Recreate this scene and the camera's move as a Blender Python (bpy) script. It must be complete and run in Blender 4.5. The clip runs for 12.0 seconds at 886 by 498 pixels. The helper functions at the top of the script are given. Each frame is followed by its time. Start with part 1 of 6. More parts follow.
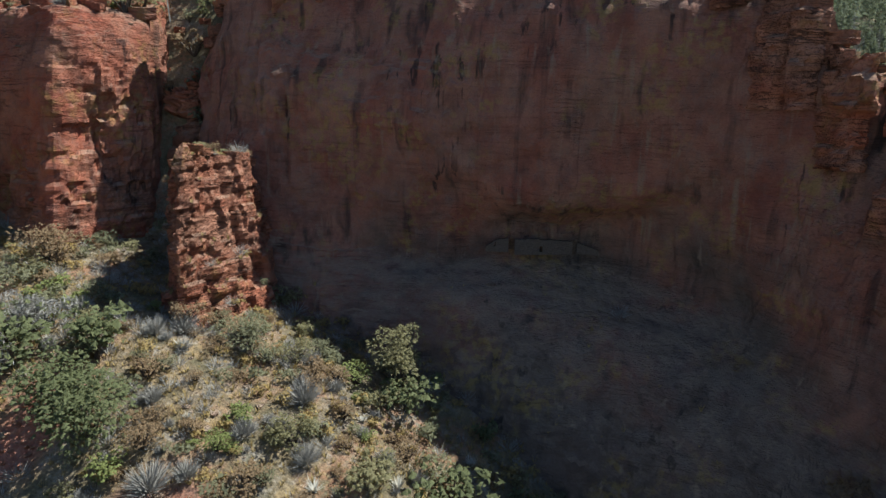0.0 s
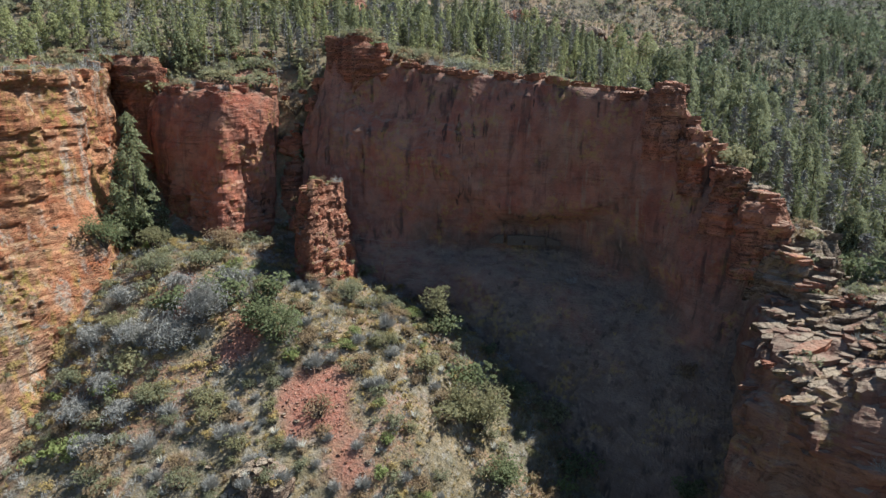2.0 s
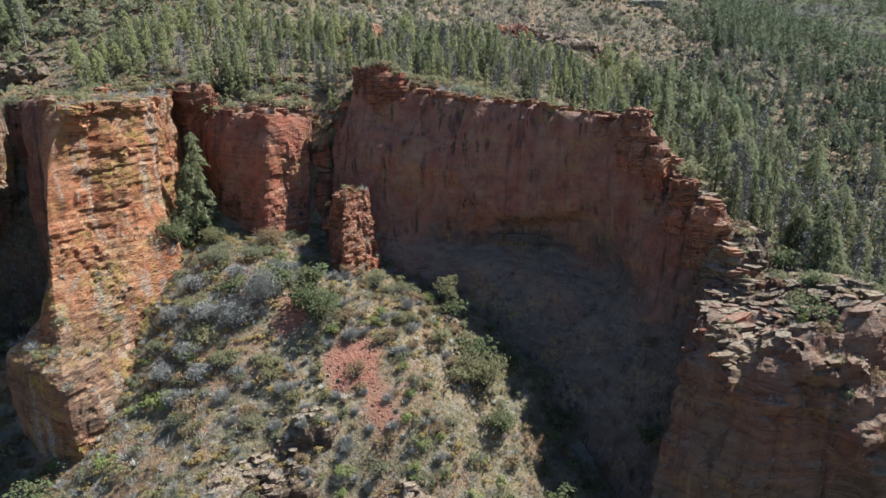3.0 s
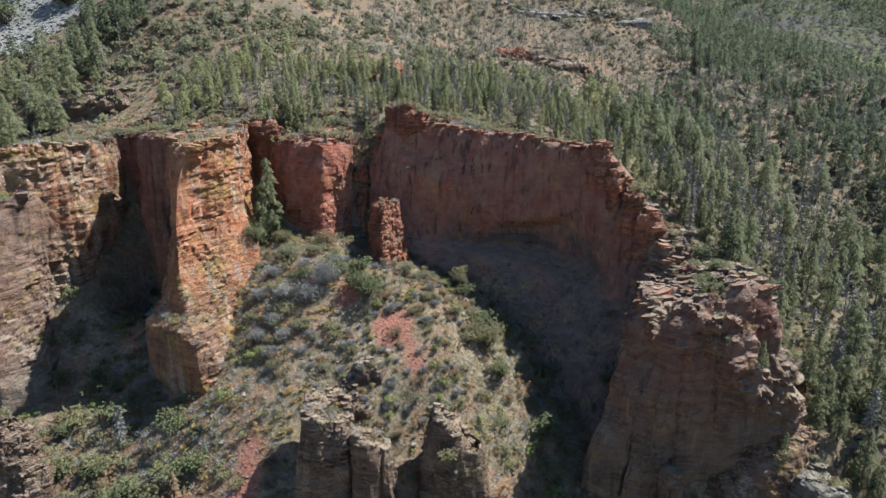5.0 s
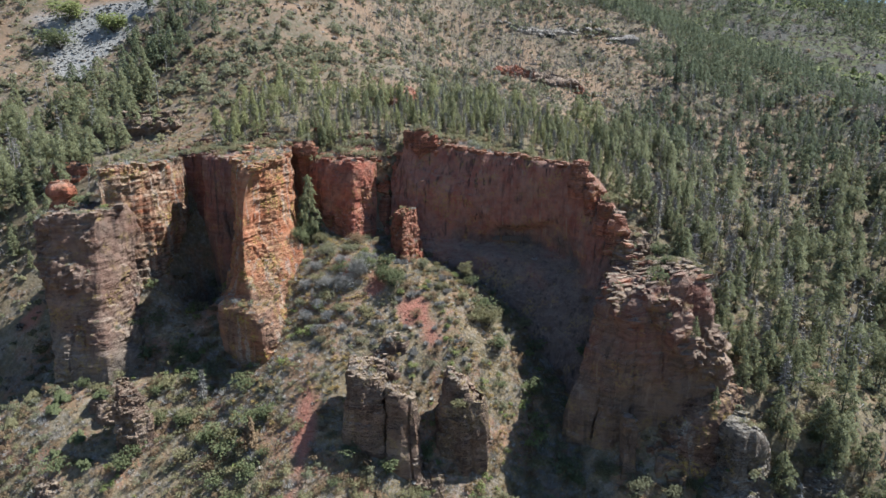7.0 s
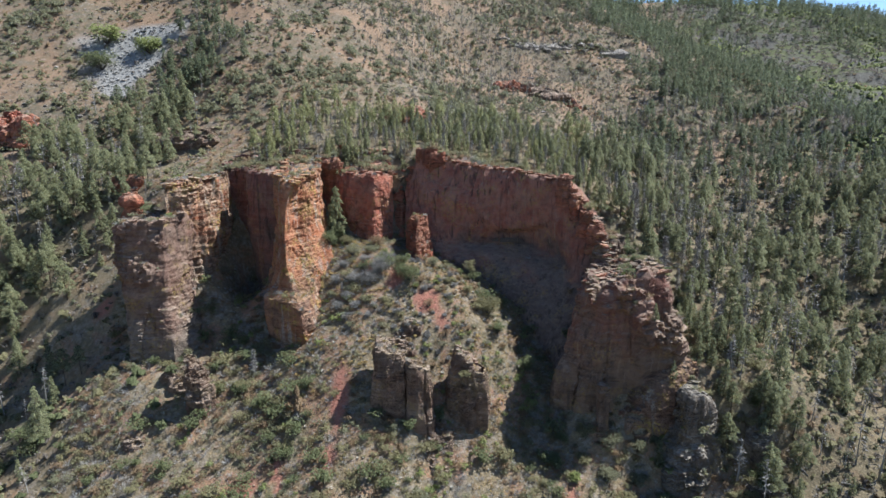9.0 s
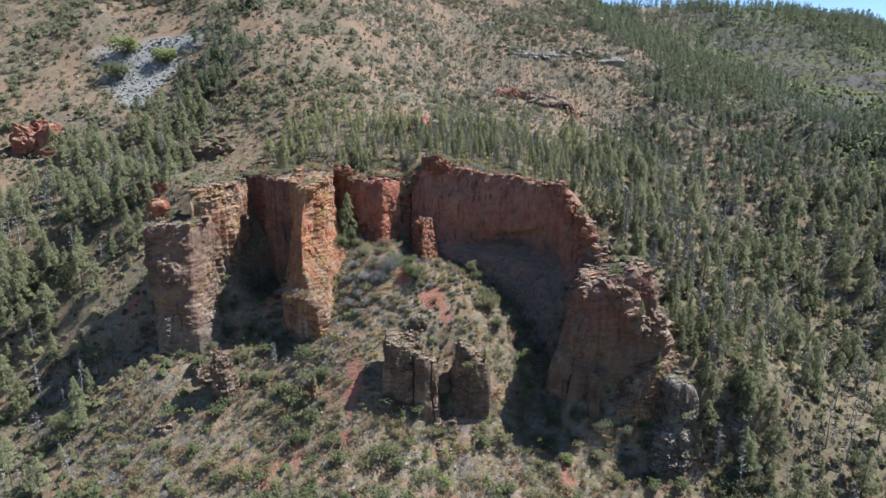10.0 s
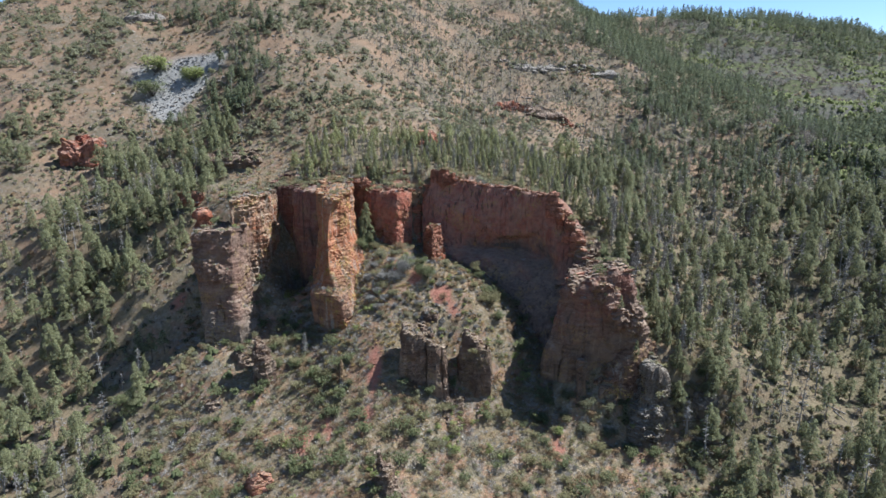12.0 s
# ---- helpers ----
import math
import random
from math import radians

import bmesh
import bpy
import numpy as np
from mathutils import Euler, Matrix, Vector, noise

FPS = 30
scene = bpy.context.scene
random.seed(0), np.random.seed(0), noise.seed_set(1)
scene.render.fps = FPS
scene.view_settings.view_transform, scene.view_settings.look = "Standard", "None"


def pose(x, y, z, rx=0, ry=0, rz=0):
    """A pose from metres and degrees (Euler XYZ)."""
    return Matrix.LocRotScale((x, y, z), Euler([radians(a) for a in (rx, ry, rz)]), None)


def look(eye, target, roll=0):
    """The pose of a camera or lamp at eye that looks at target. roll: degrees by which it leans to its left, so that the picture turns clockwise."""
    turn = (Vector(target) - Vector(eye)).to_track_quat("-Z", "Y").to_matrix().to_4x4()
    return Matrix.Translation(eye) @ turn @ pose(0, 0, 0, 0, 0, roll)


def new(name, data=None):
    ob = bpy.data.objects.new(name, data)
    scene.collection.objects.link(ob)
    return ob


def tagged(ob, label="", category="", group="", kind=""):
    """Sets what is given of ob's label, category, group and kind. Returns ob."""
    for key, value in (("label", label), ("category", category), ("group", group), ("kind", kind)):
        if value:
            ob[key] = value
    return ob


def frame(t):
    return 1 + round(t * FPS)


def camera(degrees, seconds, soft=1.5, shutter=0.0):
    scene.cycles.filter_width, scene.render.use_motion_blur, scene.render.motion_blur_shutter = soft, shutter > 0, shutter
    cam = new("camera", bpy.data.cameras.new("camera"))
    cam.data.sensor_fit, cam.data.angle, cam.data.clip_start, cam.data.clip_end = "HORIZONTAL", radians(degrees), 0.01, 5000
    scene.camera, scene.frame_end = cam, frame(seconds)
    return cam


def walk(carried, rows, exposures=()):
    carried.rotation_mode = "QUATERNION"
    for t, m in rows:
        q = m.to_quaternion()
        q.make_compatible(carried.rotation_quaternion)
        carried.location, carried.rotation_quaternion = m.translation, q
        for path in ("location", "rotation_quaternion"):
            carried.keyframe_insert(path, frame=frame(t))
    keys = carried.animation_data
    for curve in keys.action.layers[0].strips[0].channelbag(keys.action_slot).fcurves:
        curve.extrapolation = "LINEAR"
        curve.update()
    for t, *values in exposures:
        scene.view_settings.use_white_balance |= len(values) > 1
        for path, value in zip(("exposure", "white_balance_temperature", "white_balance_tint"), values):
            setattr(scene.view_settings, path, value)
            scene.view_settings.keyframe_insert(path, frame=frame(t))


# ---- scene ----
# Camera: a drone that backs away from a sandstone amphitheatre and climbs.
cam = camera(73.5, 12.0, soft=1.45)
PATH = [
    (0.0, 0.017, -0.499, 39.924, -1.348, -14.179, 1.056),
    (0.5, -0.900, -10.094, 42.386, -1.220, -14.255, 0.988),
    (1.0, -1.904, -20.709, 44.807, -1.119, -14.317, 0.923),
    (1.5, -2.957, -31.872, 47.214, -1.034, -14.363, 0.861),
    (2.0, -4.031, -43.244, 49.621, -0.956, -14.390, 0.802),
    (2.5, -5.102, -54.594, 52.035, -0.884, -14.402, 0.746),
    (3.0, -6.155, -65.772, 54.456, -0.814, -14.402, 0.692),
    (3.5, -7.179, -76.702, 56.881, -0.747, -14.393, 0.640),
    (4.0, -8.166, -87.354, 59.308, -0.685, -14.381, 0.591),
    (4.5, -9.114, -97.735, 61.732, -0.630, -14.368, 0.544),
    (5.0, -10.022, -107.878, 64.149, -0.582, -14.358, 0.499),
    (5.5, -10.894, -117.825, 66.560, -0.542, -14.353, 0.456),
    (6.0, -11.734, -127.622, 68.967, -0.510, -14.353, 0.414),
    (6.5, -12.547, -137.313, 71.374, -0.486, -14.358, 0.375),
    (7.0, -13.339, -146.931, 73.788, -0.467, -14.367, 0.337),
    (7.5, -14.119, -156.499, 76.217, -0.450, -14.377, 0.300),
    (8.0, -14.891, -166.026, 78.671, -0.432, -14.384, 0.265),
    (8.5, -15.662, -175.510, 81.159, -0.410, -14.386, 0.231),
    (9.0, -16.436, -184.940, 83.685, -0.381, -14.379, 0.198),
    (9.5, -17.217, -194.299, 86.253, -0.342, -14.362, 0.166),
    (10.0, -18.007, -203.574, 88.855, -0.295, -14.335, 0.134),
    (10.5, -18.806, -212.761, 91.478, -0.242, -14.301, 0.104),
    (11.0, -19.610, -221.881, 94.092, -0.190, -14.266, 0.074),
    (11.5, -20.414, -230.987, 96.652, -0.150, -14.242, 0.045),
    (12.0, -21.212, -240.180, 99.092, -0.143, -14.247, 0.016),
]
walk(cam, [(t, pose(x, y, z, 90, 0, yaw) @ pose(0, 0, 0, pitch) @ pose(0, 0, 0, 0, 0, roll)) for t, x, y, z, yaw, pitch, roll in PATH],
     exposures=[(0.0, 0.68, 5700, 4), (2.5, 0.88, 5560, 4), (6.0, 0.94, 5480, 8.5), (12.0, 0.94, 5380, 10)])

# World and sun.
SUN_AZ, SUN_EL = 21.0, 55.0  # degrees from +x towards +y; height over the horizon
world = bpy.data.worlds.new("world")
scene.world = world
world.use_nodes = True
wn = world.node_tree
sky = wn.nodes.new("ShaderNodeTexSky")
sky.sky_type = "NISHITA"
sky.sun_disc = False
sky.sun_elevation = radians(SUN_EL)
sky.altitude, sky.dust_density, sky.ozone_density = 1800, 0.4, 2.0
sky.sun_rotation = radians(90 - SUN_AZ)
wn.links.new(sky.outputs[0], wn.nodes["Background"].inputs[0])
wn.nodes["Background"].inputs[1].default_value = 0.075
sun_data = bpy.data.lights.new("sun", "SUN")
sun_data.energy, sun_data.angle, sun_data.color = 5.0, radians(0.53), (1.0, 0.95, 0.86)
sun = new("sun", sun_data)
sun_way = Vector((math.cos(radians(SUN_EL)) * math.cos(radians(SUN_AZ)), math.cos(radians(SUN_EL)) * math.sin(radians(SUN_AZ)), math.sin(radians(SUN_EL))))
sun.matrix_world = look(sun_way * 400, (0, 0, 0))


# Numeric tools.
def lattice_hash(i, j, k, seed):
    n = (i.astype(np.int64) * 374761393 + j.astype(np.int64) * 668265263 + k.astype(np.int64) * 1274126177 + seed * 362437) & 0xFFFFFFFF
    n = ((n ^ (n >> 13)) * 1274126177) & 0xFFFFFFFF
    n = ((n ^ (n >> 16)) * 2246822519) & 0xFFFFFFFF
    return ((n ^ (n >> 15)) & 0xFFFF) / 32767.5 - 1.0


def vnoise(p, scale, seed=0):
    """Smooth noise from -1 to 1 at points p (n, 3), with cells of the given size."""
    q = np.asarray(p, float) / scale
    c = np.floor(q)
    f = q - c
    f = f * f * (3 - 2 * f)
    i, j, k = (c[:, n].astype(np.int64) for n in range(3))
    out = 0.0
    for a in (0, 1):
        for b in (0, 1):
            for d in (0, 1):
                w = (f[:, 0] if a else 1 - f[:, 0]) * (f[:, 1] if b else 1 - f[:, 1]) * (f[:, 2] if d else 1 - f[:, 2])
                out = out + w * lattice_hash(i + a, j + b, k + d, seed)
    return out


def fbm(p, scale, octaves=4, seed=0, gain=0.5):
    return sum(gain**o * vnoise(p, scale / 2**o, seed + o) for o in range(octaves))


def blocks(p, size, seed=0):
    """A step value from -1 to 1 for each broken block of rock."""
    w = np.stack([fbm(p, 9, 2, seed + 20 + n) for n in range(3)], 1) * 0.9
    c = np.floor((p + w) / np.asarray(size)).astype(np.int64)
    return lattice_hash(c[:, 0], c[:, 1], c[:, 2], seed)


def pchip(x, y, q):
    """Monotone cubic interpolation of y (n, ...) over x at q, along the first axis."""
    x, y, q = np.asarray(x, float), np.asarray(y, float), np.clip(np.asarray(q, float), x[0], x[-1])
    shape = (-1,) + (1,) * (y.ndim - 1)
    h = np.diff(x).reshape(shape)
    s = np.diff(y, axis=0) / h
    d = np.zeros_like(y)
    w1, w2 = 2 * h[1:] + h[:-1], h[1:] + 2 * h[:-1]
    ok = s[:-1] * s[1:] > 0
    with np.errstate(divide="ignore", invalid="ignore"):
        d[1:-1] = np.where(ok, (w1 + w2) / (w1 / s[:-1] + w2 / s[1:]), 0)
    d[0], d[-1] = s[0], s[-1]
    i = np.clip(np.searchsorted(x, q, side="right") - 1, 0, len(x) - 2)
    t = ((q - x[i]) / (x[i + 1] - x[i])).reshape(shape)
    hh = (x[i + 1] - x[i]).reshape(shape)
    return y[i] * (1 + 2 * t) * (1 - t) ** 2 + hh * d[i] * t * (1 - t) ** 2 + y[i + 1] * t * t * (3 - 2 * t) + hh * d[i + 1] * t * t * (t - 1)


# The lie of the land: heights along lines of equal y.
LAND_X = (-1800, -600, -320, -250, -190, -130, -90, -45, -10, 25, 60, 100, 160, 230, 380, 600, 1000, 2000)
LAND = {}


def land(y, *heights):
    LAND[y] = heights


land(-900, *[-160] * 18)
land(-260, *[-100] * 18)
land(-100, -90, -90, -88, -86, -82, -78, -74, -70, -72, -74, -74, -76, -78, -80, -80, -80, -80, -80)
land(-50, -80, -75, -74, -72, -68, -60, -55, -50, -55, -60, -63, -62, -64, -62, -62, -60, -60, -60)
land(-10, -70, -62, -62, -60, -55, -40, -37, -31, -37, -43, -48, -46, -46, -46, -44, -40, -40, -40)
land(15, -60, -52, -54, -52, -46, -20, -21, -9, -15, -28, -12, -14, -40, -38, -32, -28, -25, -25)
land(35, -45, -42, -42, -36, -33, -12, -10, 4, 4, -15, -9, -9, -32, -29, -20, -14, -10, -10)
land(55, -25, -30, -26, -17, -11, 8, 8, 18, 11, -4, -8, -8, -25, -20, -8, 0, 5, 5)
land(78, 0, -12, -4, 4, 12, 24, 26, 24, 14, 8, 10, 2, -18, -8, 2, 12, 20, 20)
land(97, 20, 5, 16, 24, 30, 48, 55, 56, 56, 51, 34, 12, -8, 0, 10, 20, 30, 30)
land(140, 50, 35, 50, 46, 46, 61, 72, 70, 66, 63, 50, 28, 6, 8, 22, 36, 45, 45)
land(210, 90, 75, 92, 84, 88, 106, 101, 91, 77, 70, 65, 56, 34, 32, 38, 52, 60, 60)
land(300, 120, 125, 149, 152, 154, 150, 146, 120, 98, 87, 82, 80, 72, 64, 58, 66, 80, 80)
land(400, 130, 165, 205, 212, 212, 206, 190, 168, 152, 143, 138, 135, 128, 108, 74, 80, 100, 100)
land(640, 160, 195, 300, 310, 305, 298, 288, 276, 264, 256, 250, 240, 214, 176, 130, 125, 150, 150)
land(1000, 215, 290, 400, 420, 415, 405, 395, 385, 375, 362, 348, 328, 284, 240, 246, 246, 178, 150)
land(1500, 180, 220, 300, 310, 310, 305, 300, 290, 280, 270, 260, 240, 220, 200, 200, 200, 170, 150)
land(4500, *[-200] * 18)
LAND_Y = sorted(LAND)
LAND_Z = np.array([LAND[y] for y in LAND_Y], float)


def ground_z(x, y, fine=True):
    """Height of the ground at arrays x, y."""
    x, y = np.asarray(x, float).ravel(), np.asarray(y, float).ravel()
    out = np.empty(len(x))
    for start in range(0, len(x), 60000):
        xs, ys = x[start : start + 60000], y[start : start + 60000]
        rows = pchip(LAND_Y, LAND_Z, ys)  # (n, knots in x)
        lx = np.array(LAND_X, float)
        i = np.clip(np.searchsorted(lx, xs, side="right") - 1, 0, len(lx) - 2)
        t = np.clip((xs - lx[i]) / (lx[i + 1] - lx[i]), 0, 1)
        n = np.arange(len(xs))
        h = lx[1:] - lx[:-1]
        s = np.diff(rows, axis=1) / h
        d = np.zeros_like(rows)
        d[:, 1:-1] = (s[:, :-1] * h[1:] + s[:, 1:] * h[:-1]) / (h[1:] + h[:-1])
        d[:, 1:-1] = np.where(s[:, :-1] * s[:, 1:] > 0, d[:, 1:-1], 0.5 * d[:, 1:-1])
        hh = h[i]
        out[start : start + 60000] = (rows[n, i] * (1 + 2 * t) * (1 - t) ** 2 + hh * d[n, i] * t * (1 - t) ** 2
                                      + rows[n, i + 1] * t * t * (3 - 2 * t) + hh * d[n, i + 1] * t * t * (t - 1))
    out -= 33 * np.exp(-(((x + 100) / 10) ** 2 + ((y - 76) / 19) ** 2))  # the slot between the towers
    p = np.stack([x, y, 0 * x], 1)
    far = np.clip((np.hypot(x, y + 20) - 120) / 300, 0, 1)
    out += fbm(p, 60, 3, 5) * (1.0 + 7 * far)
    if fine:
        out += fbm(p, 9, 4, 9) * 0.7
    return out


def mesh_from(name, verts, faces, material, smooth=False):
    """A mesh from numpy arrays: verts (n, 3), faces (m, 3 or 4)."""
    me = bpy.data.meshes.new(name)
    verts, faces = np.asarray(verts, np.float32), np.asarray(faces, np.int32)
    m, k = faces.shape
    me.vertices.add(len(verts))
    me.vertices.foreach_set("co", verts.ravel())
    me.loops.add(m * k)
    me.loops.foreach_set("vertex_index", faces.ravel())
    me.polygons.add(m)
    me.polygons.foreach_set("loop_start", np.arange(0, m * k, k, dtype=np.int32))
    me.polygons.foreach_set("use_smooth", np.full(m, smooth))
    me.update(calc_edges=True)
    for mat in material if isinstance(material, (list, tuple)) else (material,):
        me.materials.append(mat)
    return me


def grid_faces(nu, nv, wrap=False):
    i, j = np.meshgrid(np.arange(nu if wrap else nu - 1), np.arange(nv - 1), indexing="ij")
    a = i * nv + j
    b = ((i + 1) % nu) * nv + j
    return np.stack([a, b, b + 1, a + 1], -1).reshape(-1, 4)


# Materials.
class Nodes:
    """Small helper that writes node materials."""

    def __init__(self, name, rough=0.9, spec=0.2):
        self.mat = bpy.data.materials.new(name)
        self.mat.use_nodes = True
        self.t = self.mat.node_tree
        self.bsdf = self.t.nodes["Principled BSDF"]
        self.bsdf.inputs["Roughness"].default_value = rough
        self.bsdf.inputs["Specular IOR Level"].default_value = spec
        geo = self.t.nodes.new("ShaderNodeNewGeometry")
        self.pos, self.nor, self.island = geo.outputs["Position"], geo.outputs["Normal"], geo.outputs["Random Per Island"]

    def link(self, a, b):
        self.t.links.new(a, b)

    def put(self, sock, v):
        if isinstance(v, (int, float)):
            sock.default_value = v
        elif isinstance(v, tuple):
            sock.default_value = (*v, 1.0) if len(v) == 3 and sock.type == "RGBA" else v
        else:
            self.link(v, sock)

    def scaled(self, v, scale):
        n = self.t.nodes.new("ShaderNodeVectorMath")
        n.operation = "MULTIPLY"
        self.put(n.inputs[0], v)
        n.inputs[1].default_value = scale
        return n.outputs[0]

    def noise(self, scale, detail=5.0, stretch=(1, 1, 1), rough=0.55, distortion=0.0, vec=None):
        n = self.t.nodes.new("ShaderNodeTexNoise")
        n.inputs["Scale"].default_value = scale
        n.inputs["Detail"].default_value = detail
        n.inputs["Roughness"].default_value = rough
        n.inputs["Distortion"].default_value = distortion
        self.link(self.scaled(vec or self.pos, stretch), n.inputs["Vector"])
        return n.outputs[0]

    def cells(self, scale, stretch=(1, 1, 1), feature="F1", out="Distance"):
        n = self.t.nodes.new("ShaderNodeTexVoronoi")
        n.feature = feature
        n.inputs["Scale"].default_value = scale
        self.link(self.scaled(self.pos, stretch), n.inputs["Vector"])
        return n.outputs[out]

    def ramp(self, v, lo, hi, a=0.0, b=1.0):
        n = self.t.nodes.new("ShaderNodeMapRange")
        self.put(n.inputs[0], v)
        for k, val in enumerate((lo, hi, a, b)):
            n.inputs[k + 1].default_value = val
        return n.outputs[0]

    def math(self, op, a, b=0.0):
        n = self.t.nodes.new("ShaderNodeMath")
        n.operation = op
        self.put(n.inputs[0], a)
        self.put(n.inputs[1], b)
        return n.outputs[0]

    def mix(self, f, a, b, kind="MIX"):
        n = self.t.nodes.new("ShaderNodeMix")
        n.data_type, n.blend_type = "RGBA", kind
        self.put(n.inputs["Factor"], f)
        self.put(n.inputs["A"], a)
        self.put(n.inputs["B"], b)
        return n.outputs["Result"]

    def axis(self, v, which):
        n = self.t.nodes.new("ShaderNodeSeparateXYZ")
        self.link(v, n.inputs[0])
        return n.outputs[which]

    def colours(self, v, stops):
        n = self.t.nodes.new("ShaderNodeValToRGB")
        self.put(n.inputs[0], v)
        while len(n.color_ramp.elements) < len(stops):
            n.color_ramp.elements.new(0.5)
        for e, (at, c) in zip(n.color_ramp.elements, stops):
            e.position, e.color = at, (*c, 1)
        return n.outputs[0]

    def attr(self, name):
        n = self.t.nodes.new("ShaderNodeAttribute")
        n.attribute_name = name
        return n.outputs["Fac"]

    def random(self):
        n = self.t.nodes.new("ShaderNodeObjectInfo")
        return n.outputs["Random"]

    def bump(self, height, strength, distance):
        n = self.t.nodes.new("ShaderNodeBump")
        n.inputs["Strength"].default_value = strength
        n.inputs["Distance"].default_value = distance
        self.link(height, n.inputs["Height"])
        if self.bsdf.inputs["Normal"].is_linked:
            self.link(self.bsdf.inputs["Normal"].links[0].from_socket, n.inputs["Normal"])
        self.link(n.outputs[0], self.bsdf.inputs["Normal"])

    def done(self, colour):
        self.put(self.bsdf.inputs["Base Color"], colour)
        return self.mat


def rock_material(name, deep, pale, cap, low=None, lichen=0.5, streaks=0.55, bed_shade_top=14.0, ledgy=1.0, massive=False):
    """Bedded sandstone: bands, a greyer lower bed that also carries painted shade, weathered tops, dark run-off
    streaks, lichen.
    """
    n = Nodes(name, 0.92, 0.15)
    big = n.noise(0.06, 4)
    mid = n.noise(0.45, 6)
    bands = n.noise(0.9, 4, (0.05, 0.05, 1.0), distortion=0.5)
    fine = n.noise(5.0, 5)
    if massive:
        bands = n.noise(0.22, 6, (1, 1, 0.45), distortion=0.6)
    c = n.mix(n.ramp(bands, 0.35, 0.65), deep, pale)
    c = n.mix(n.ramp(n.noise(0.13, 5), 0.42, 0.66, 0, 0.6), c, tuple(0.55 * a + 0.45 * b for a, b in zip(cap, pale)))
    # Greys the rock lower down; on alcove wall and column this paints shade.
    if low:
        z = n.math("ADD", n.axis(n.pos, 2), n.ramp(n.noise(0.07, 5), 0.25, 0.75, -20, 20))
        c = n.mix(n.ramp(z, bed_shade_top + 10, bed_shade_top - 10, 0, 0.85), c, n.mix(n.ramp(bands, 0.3, 0.7), low, tuple(v * 1.3 for v in low)))
    if massive:
        c = n.mix(n.ramp(n.noise(0.9, 6, (1, 1, 0.7), rough=0.65), 0.5, 0.62, 0, 0.55), c, n.mix(0.5, c, (0.2, 0.17, 0.145)))
        black = n.math("MULTIPLY", n.ramp(n.noise(0.8, 4, (1, 1, 0.05), distortion=0.2), 0.58, 0.64), n.ramp(n.noise(0.09, 3), 0.5, 0.6))
        c = n.mix(n.math("MULTIPLY", black, 0.8), c, (0.022, 0.02, 0.02))
    c = n.mix(n.ramp(mid, 0.42, 0.7, 0, 0.55), c, n.mix(0.6, c, (0.03, 0.022, 0.02)))
    run = n.noise(0.45, 5, (1, 1, 0.07), distortion=0.35)
    c = n.mix(n.ramp(run, 0.55, 0.68, 0, streaks), c, n.mix(0.75, c, (0.03, 0.028, 0.028)))
    run2 = n.noise(0.6, 4, (1.3, 1.3, 0.1), distortion=0.3)
    c = n.mix(n.ramp(run2, 0.6, 0.74, 0, streaks * 0.75), c, cap)
    li = n.math("MULTIPLY", n.ramp(n.noise(0.14, 3), 0.52, 0.62), n.ramp(n.noise(1.1, 6), 0.46, 0.58))
    c = n.mix(n.math("MULTIPLY", li, lichen), c, (0.38, 0.27, 0.07))
    if lichen > 0.6:
        run3 = n.math("MULTIPLY", n.ramp(n.noise(0.5, 5, (1, 1, 0.09), distortion=0.5), 0.54, 0.62), n.ramp(n.noise(0.08, 3), 0.45, 0.6))
        c = n.mix(n.math("MULTIPLY", run3, 0.7 if lichen > 0.85 else 0.35), c, (0.4, 0.27, 0.07))
        run4 = n.math("MULTIPLY", n.ramp(n.noise(0.33, 5, (1, 1, 0.12), distortion=0.5), 0.55, 0.63), n.ramp(n.noise(2.0, 4), 0.35, 0.55))
        c = n.mix(n.math("MULTIPLY", run4, 0.65 if lichen > 0.85 else 0.2), c, (0.46, 0.42, 0.34))
    up = n.math("MULTIPLY", n.ramp(n.axis(n.nor, 2), 0.45, 0.9), n.ramp(mid, 0.3, 0.55))
    c = n.mix(n.math("MULTIPLY", up, 0.7), c, cap)
    c = n.mix(n.ramp(fine, 0.3, 0.75, 0, 0.45), c, n.mix(0.5, c, (0.02, 0.015, 0.012)))
    ledge = n.ramp(n.noise(0.9, 5, (0.35, 0.35, 1.5), distortion=0.3), 0.44, 0.56)
    chip = n.ramp(n.noise(1.7, 4, (0.8, 0.8, 1.3), distortion=0.6), 0.46, 0.54)
    where = n.ramp(n.noise(0.1, 4), 0.42, 0.6)
    ledge, chip = n.math("MULTIPLY", ledge, where), n.math("MULTIPLY", chip, n.ramp(where, 0, 1, 0.25, 1))
    c = n.mix(n.math("MULTIPLY", n.ramp(chip, 0.0, 1.0, 0.3 * ledgy, 0), where), c, n.mix(0.6, c, (0.03, 0.02, 0.018)))
    seam_at = n.noise(0.55, 4, (0.13, 0.13, 1.5), distortion=0.9)
    seam = n.math("MULTIPLY", n.ramp(n.math("ABSOLUTE", n.math("SUBTRACT", seam_at, 0.5)), 0.004, 0.022, 1, 0), n.ramp(n.noise(0.22, 4), 0.4, 0.54))
    seam = n.math("MULTIPLY", seam, min(0.8, 0.7 * ledgy))
    c = n.mix(seam, c, (0.035, 0.022, 0.018))
    n.bump(n.ramp(seam, 0, 1, 1, 0), 0.8, 0.5)
    n.bump(mid, 0.7, 0.8)
    n.bump(ledge, min(1.0, 0.9 * ledgy), 0.9)
    n.bump(chip, min(1.0, 0.9 * ledgy), 0.5)
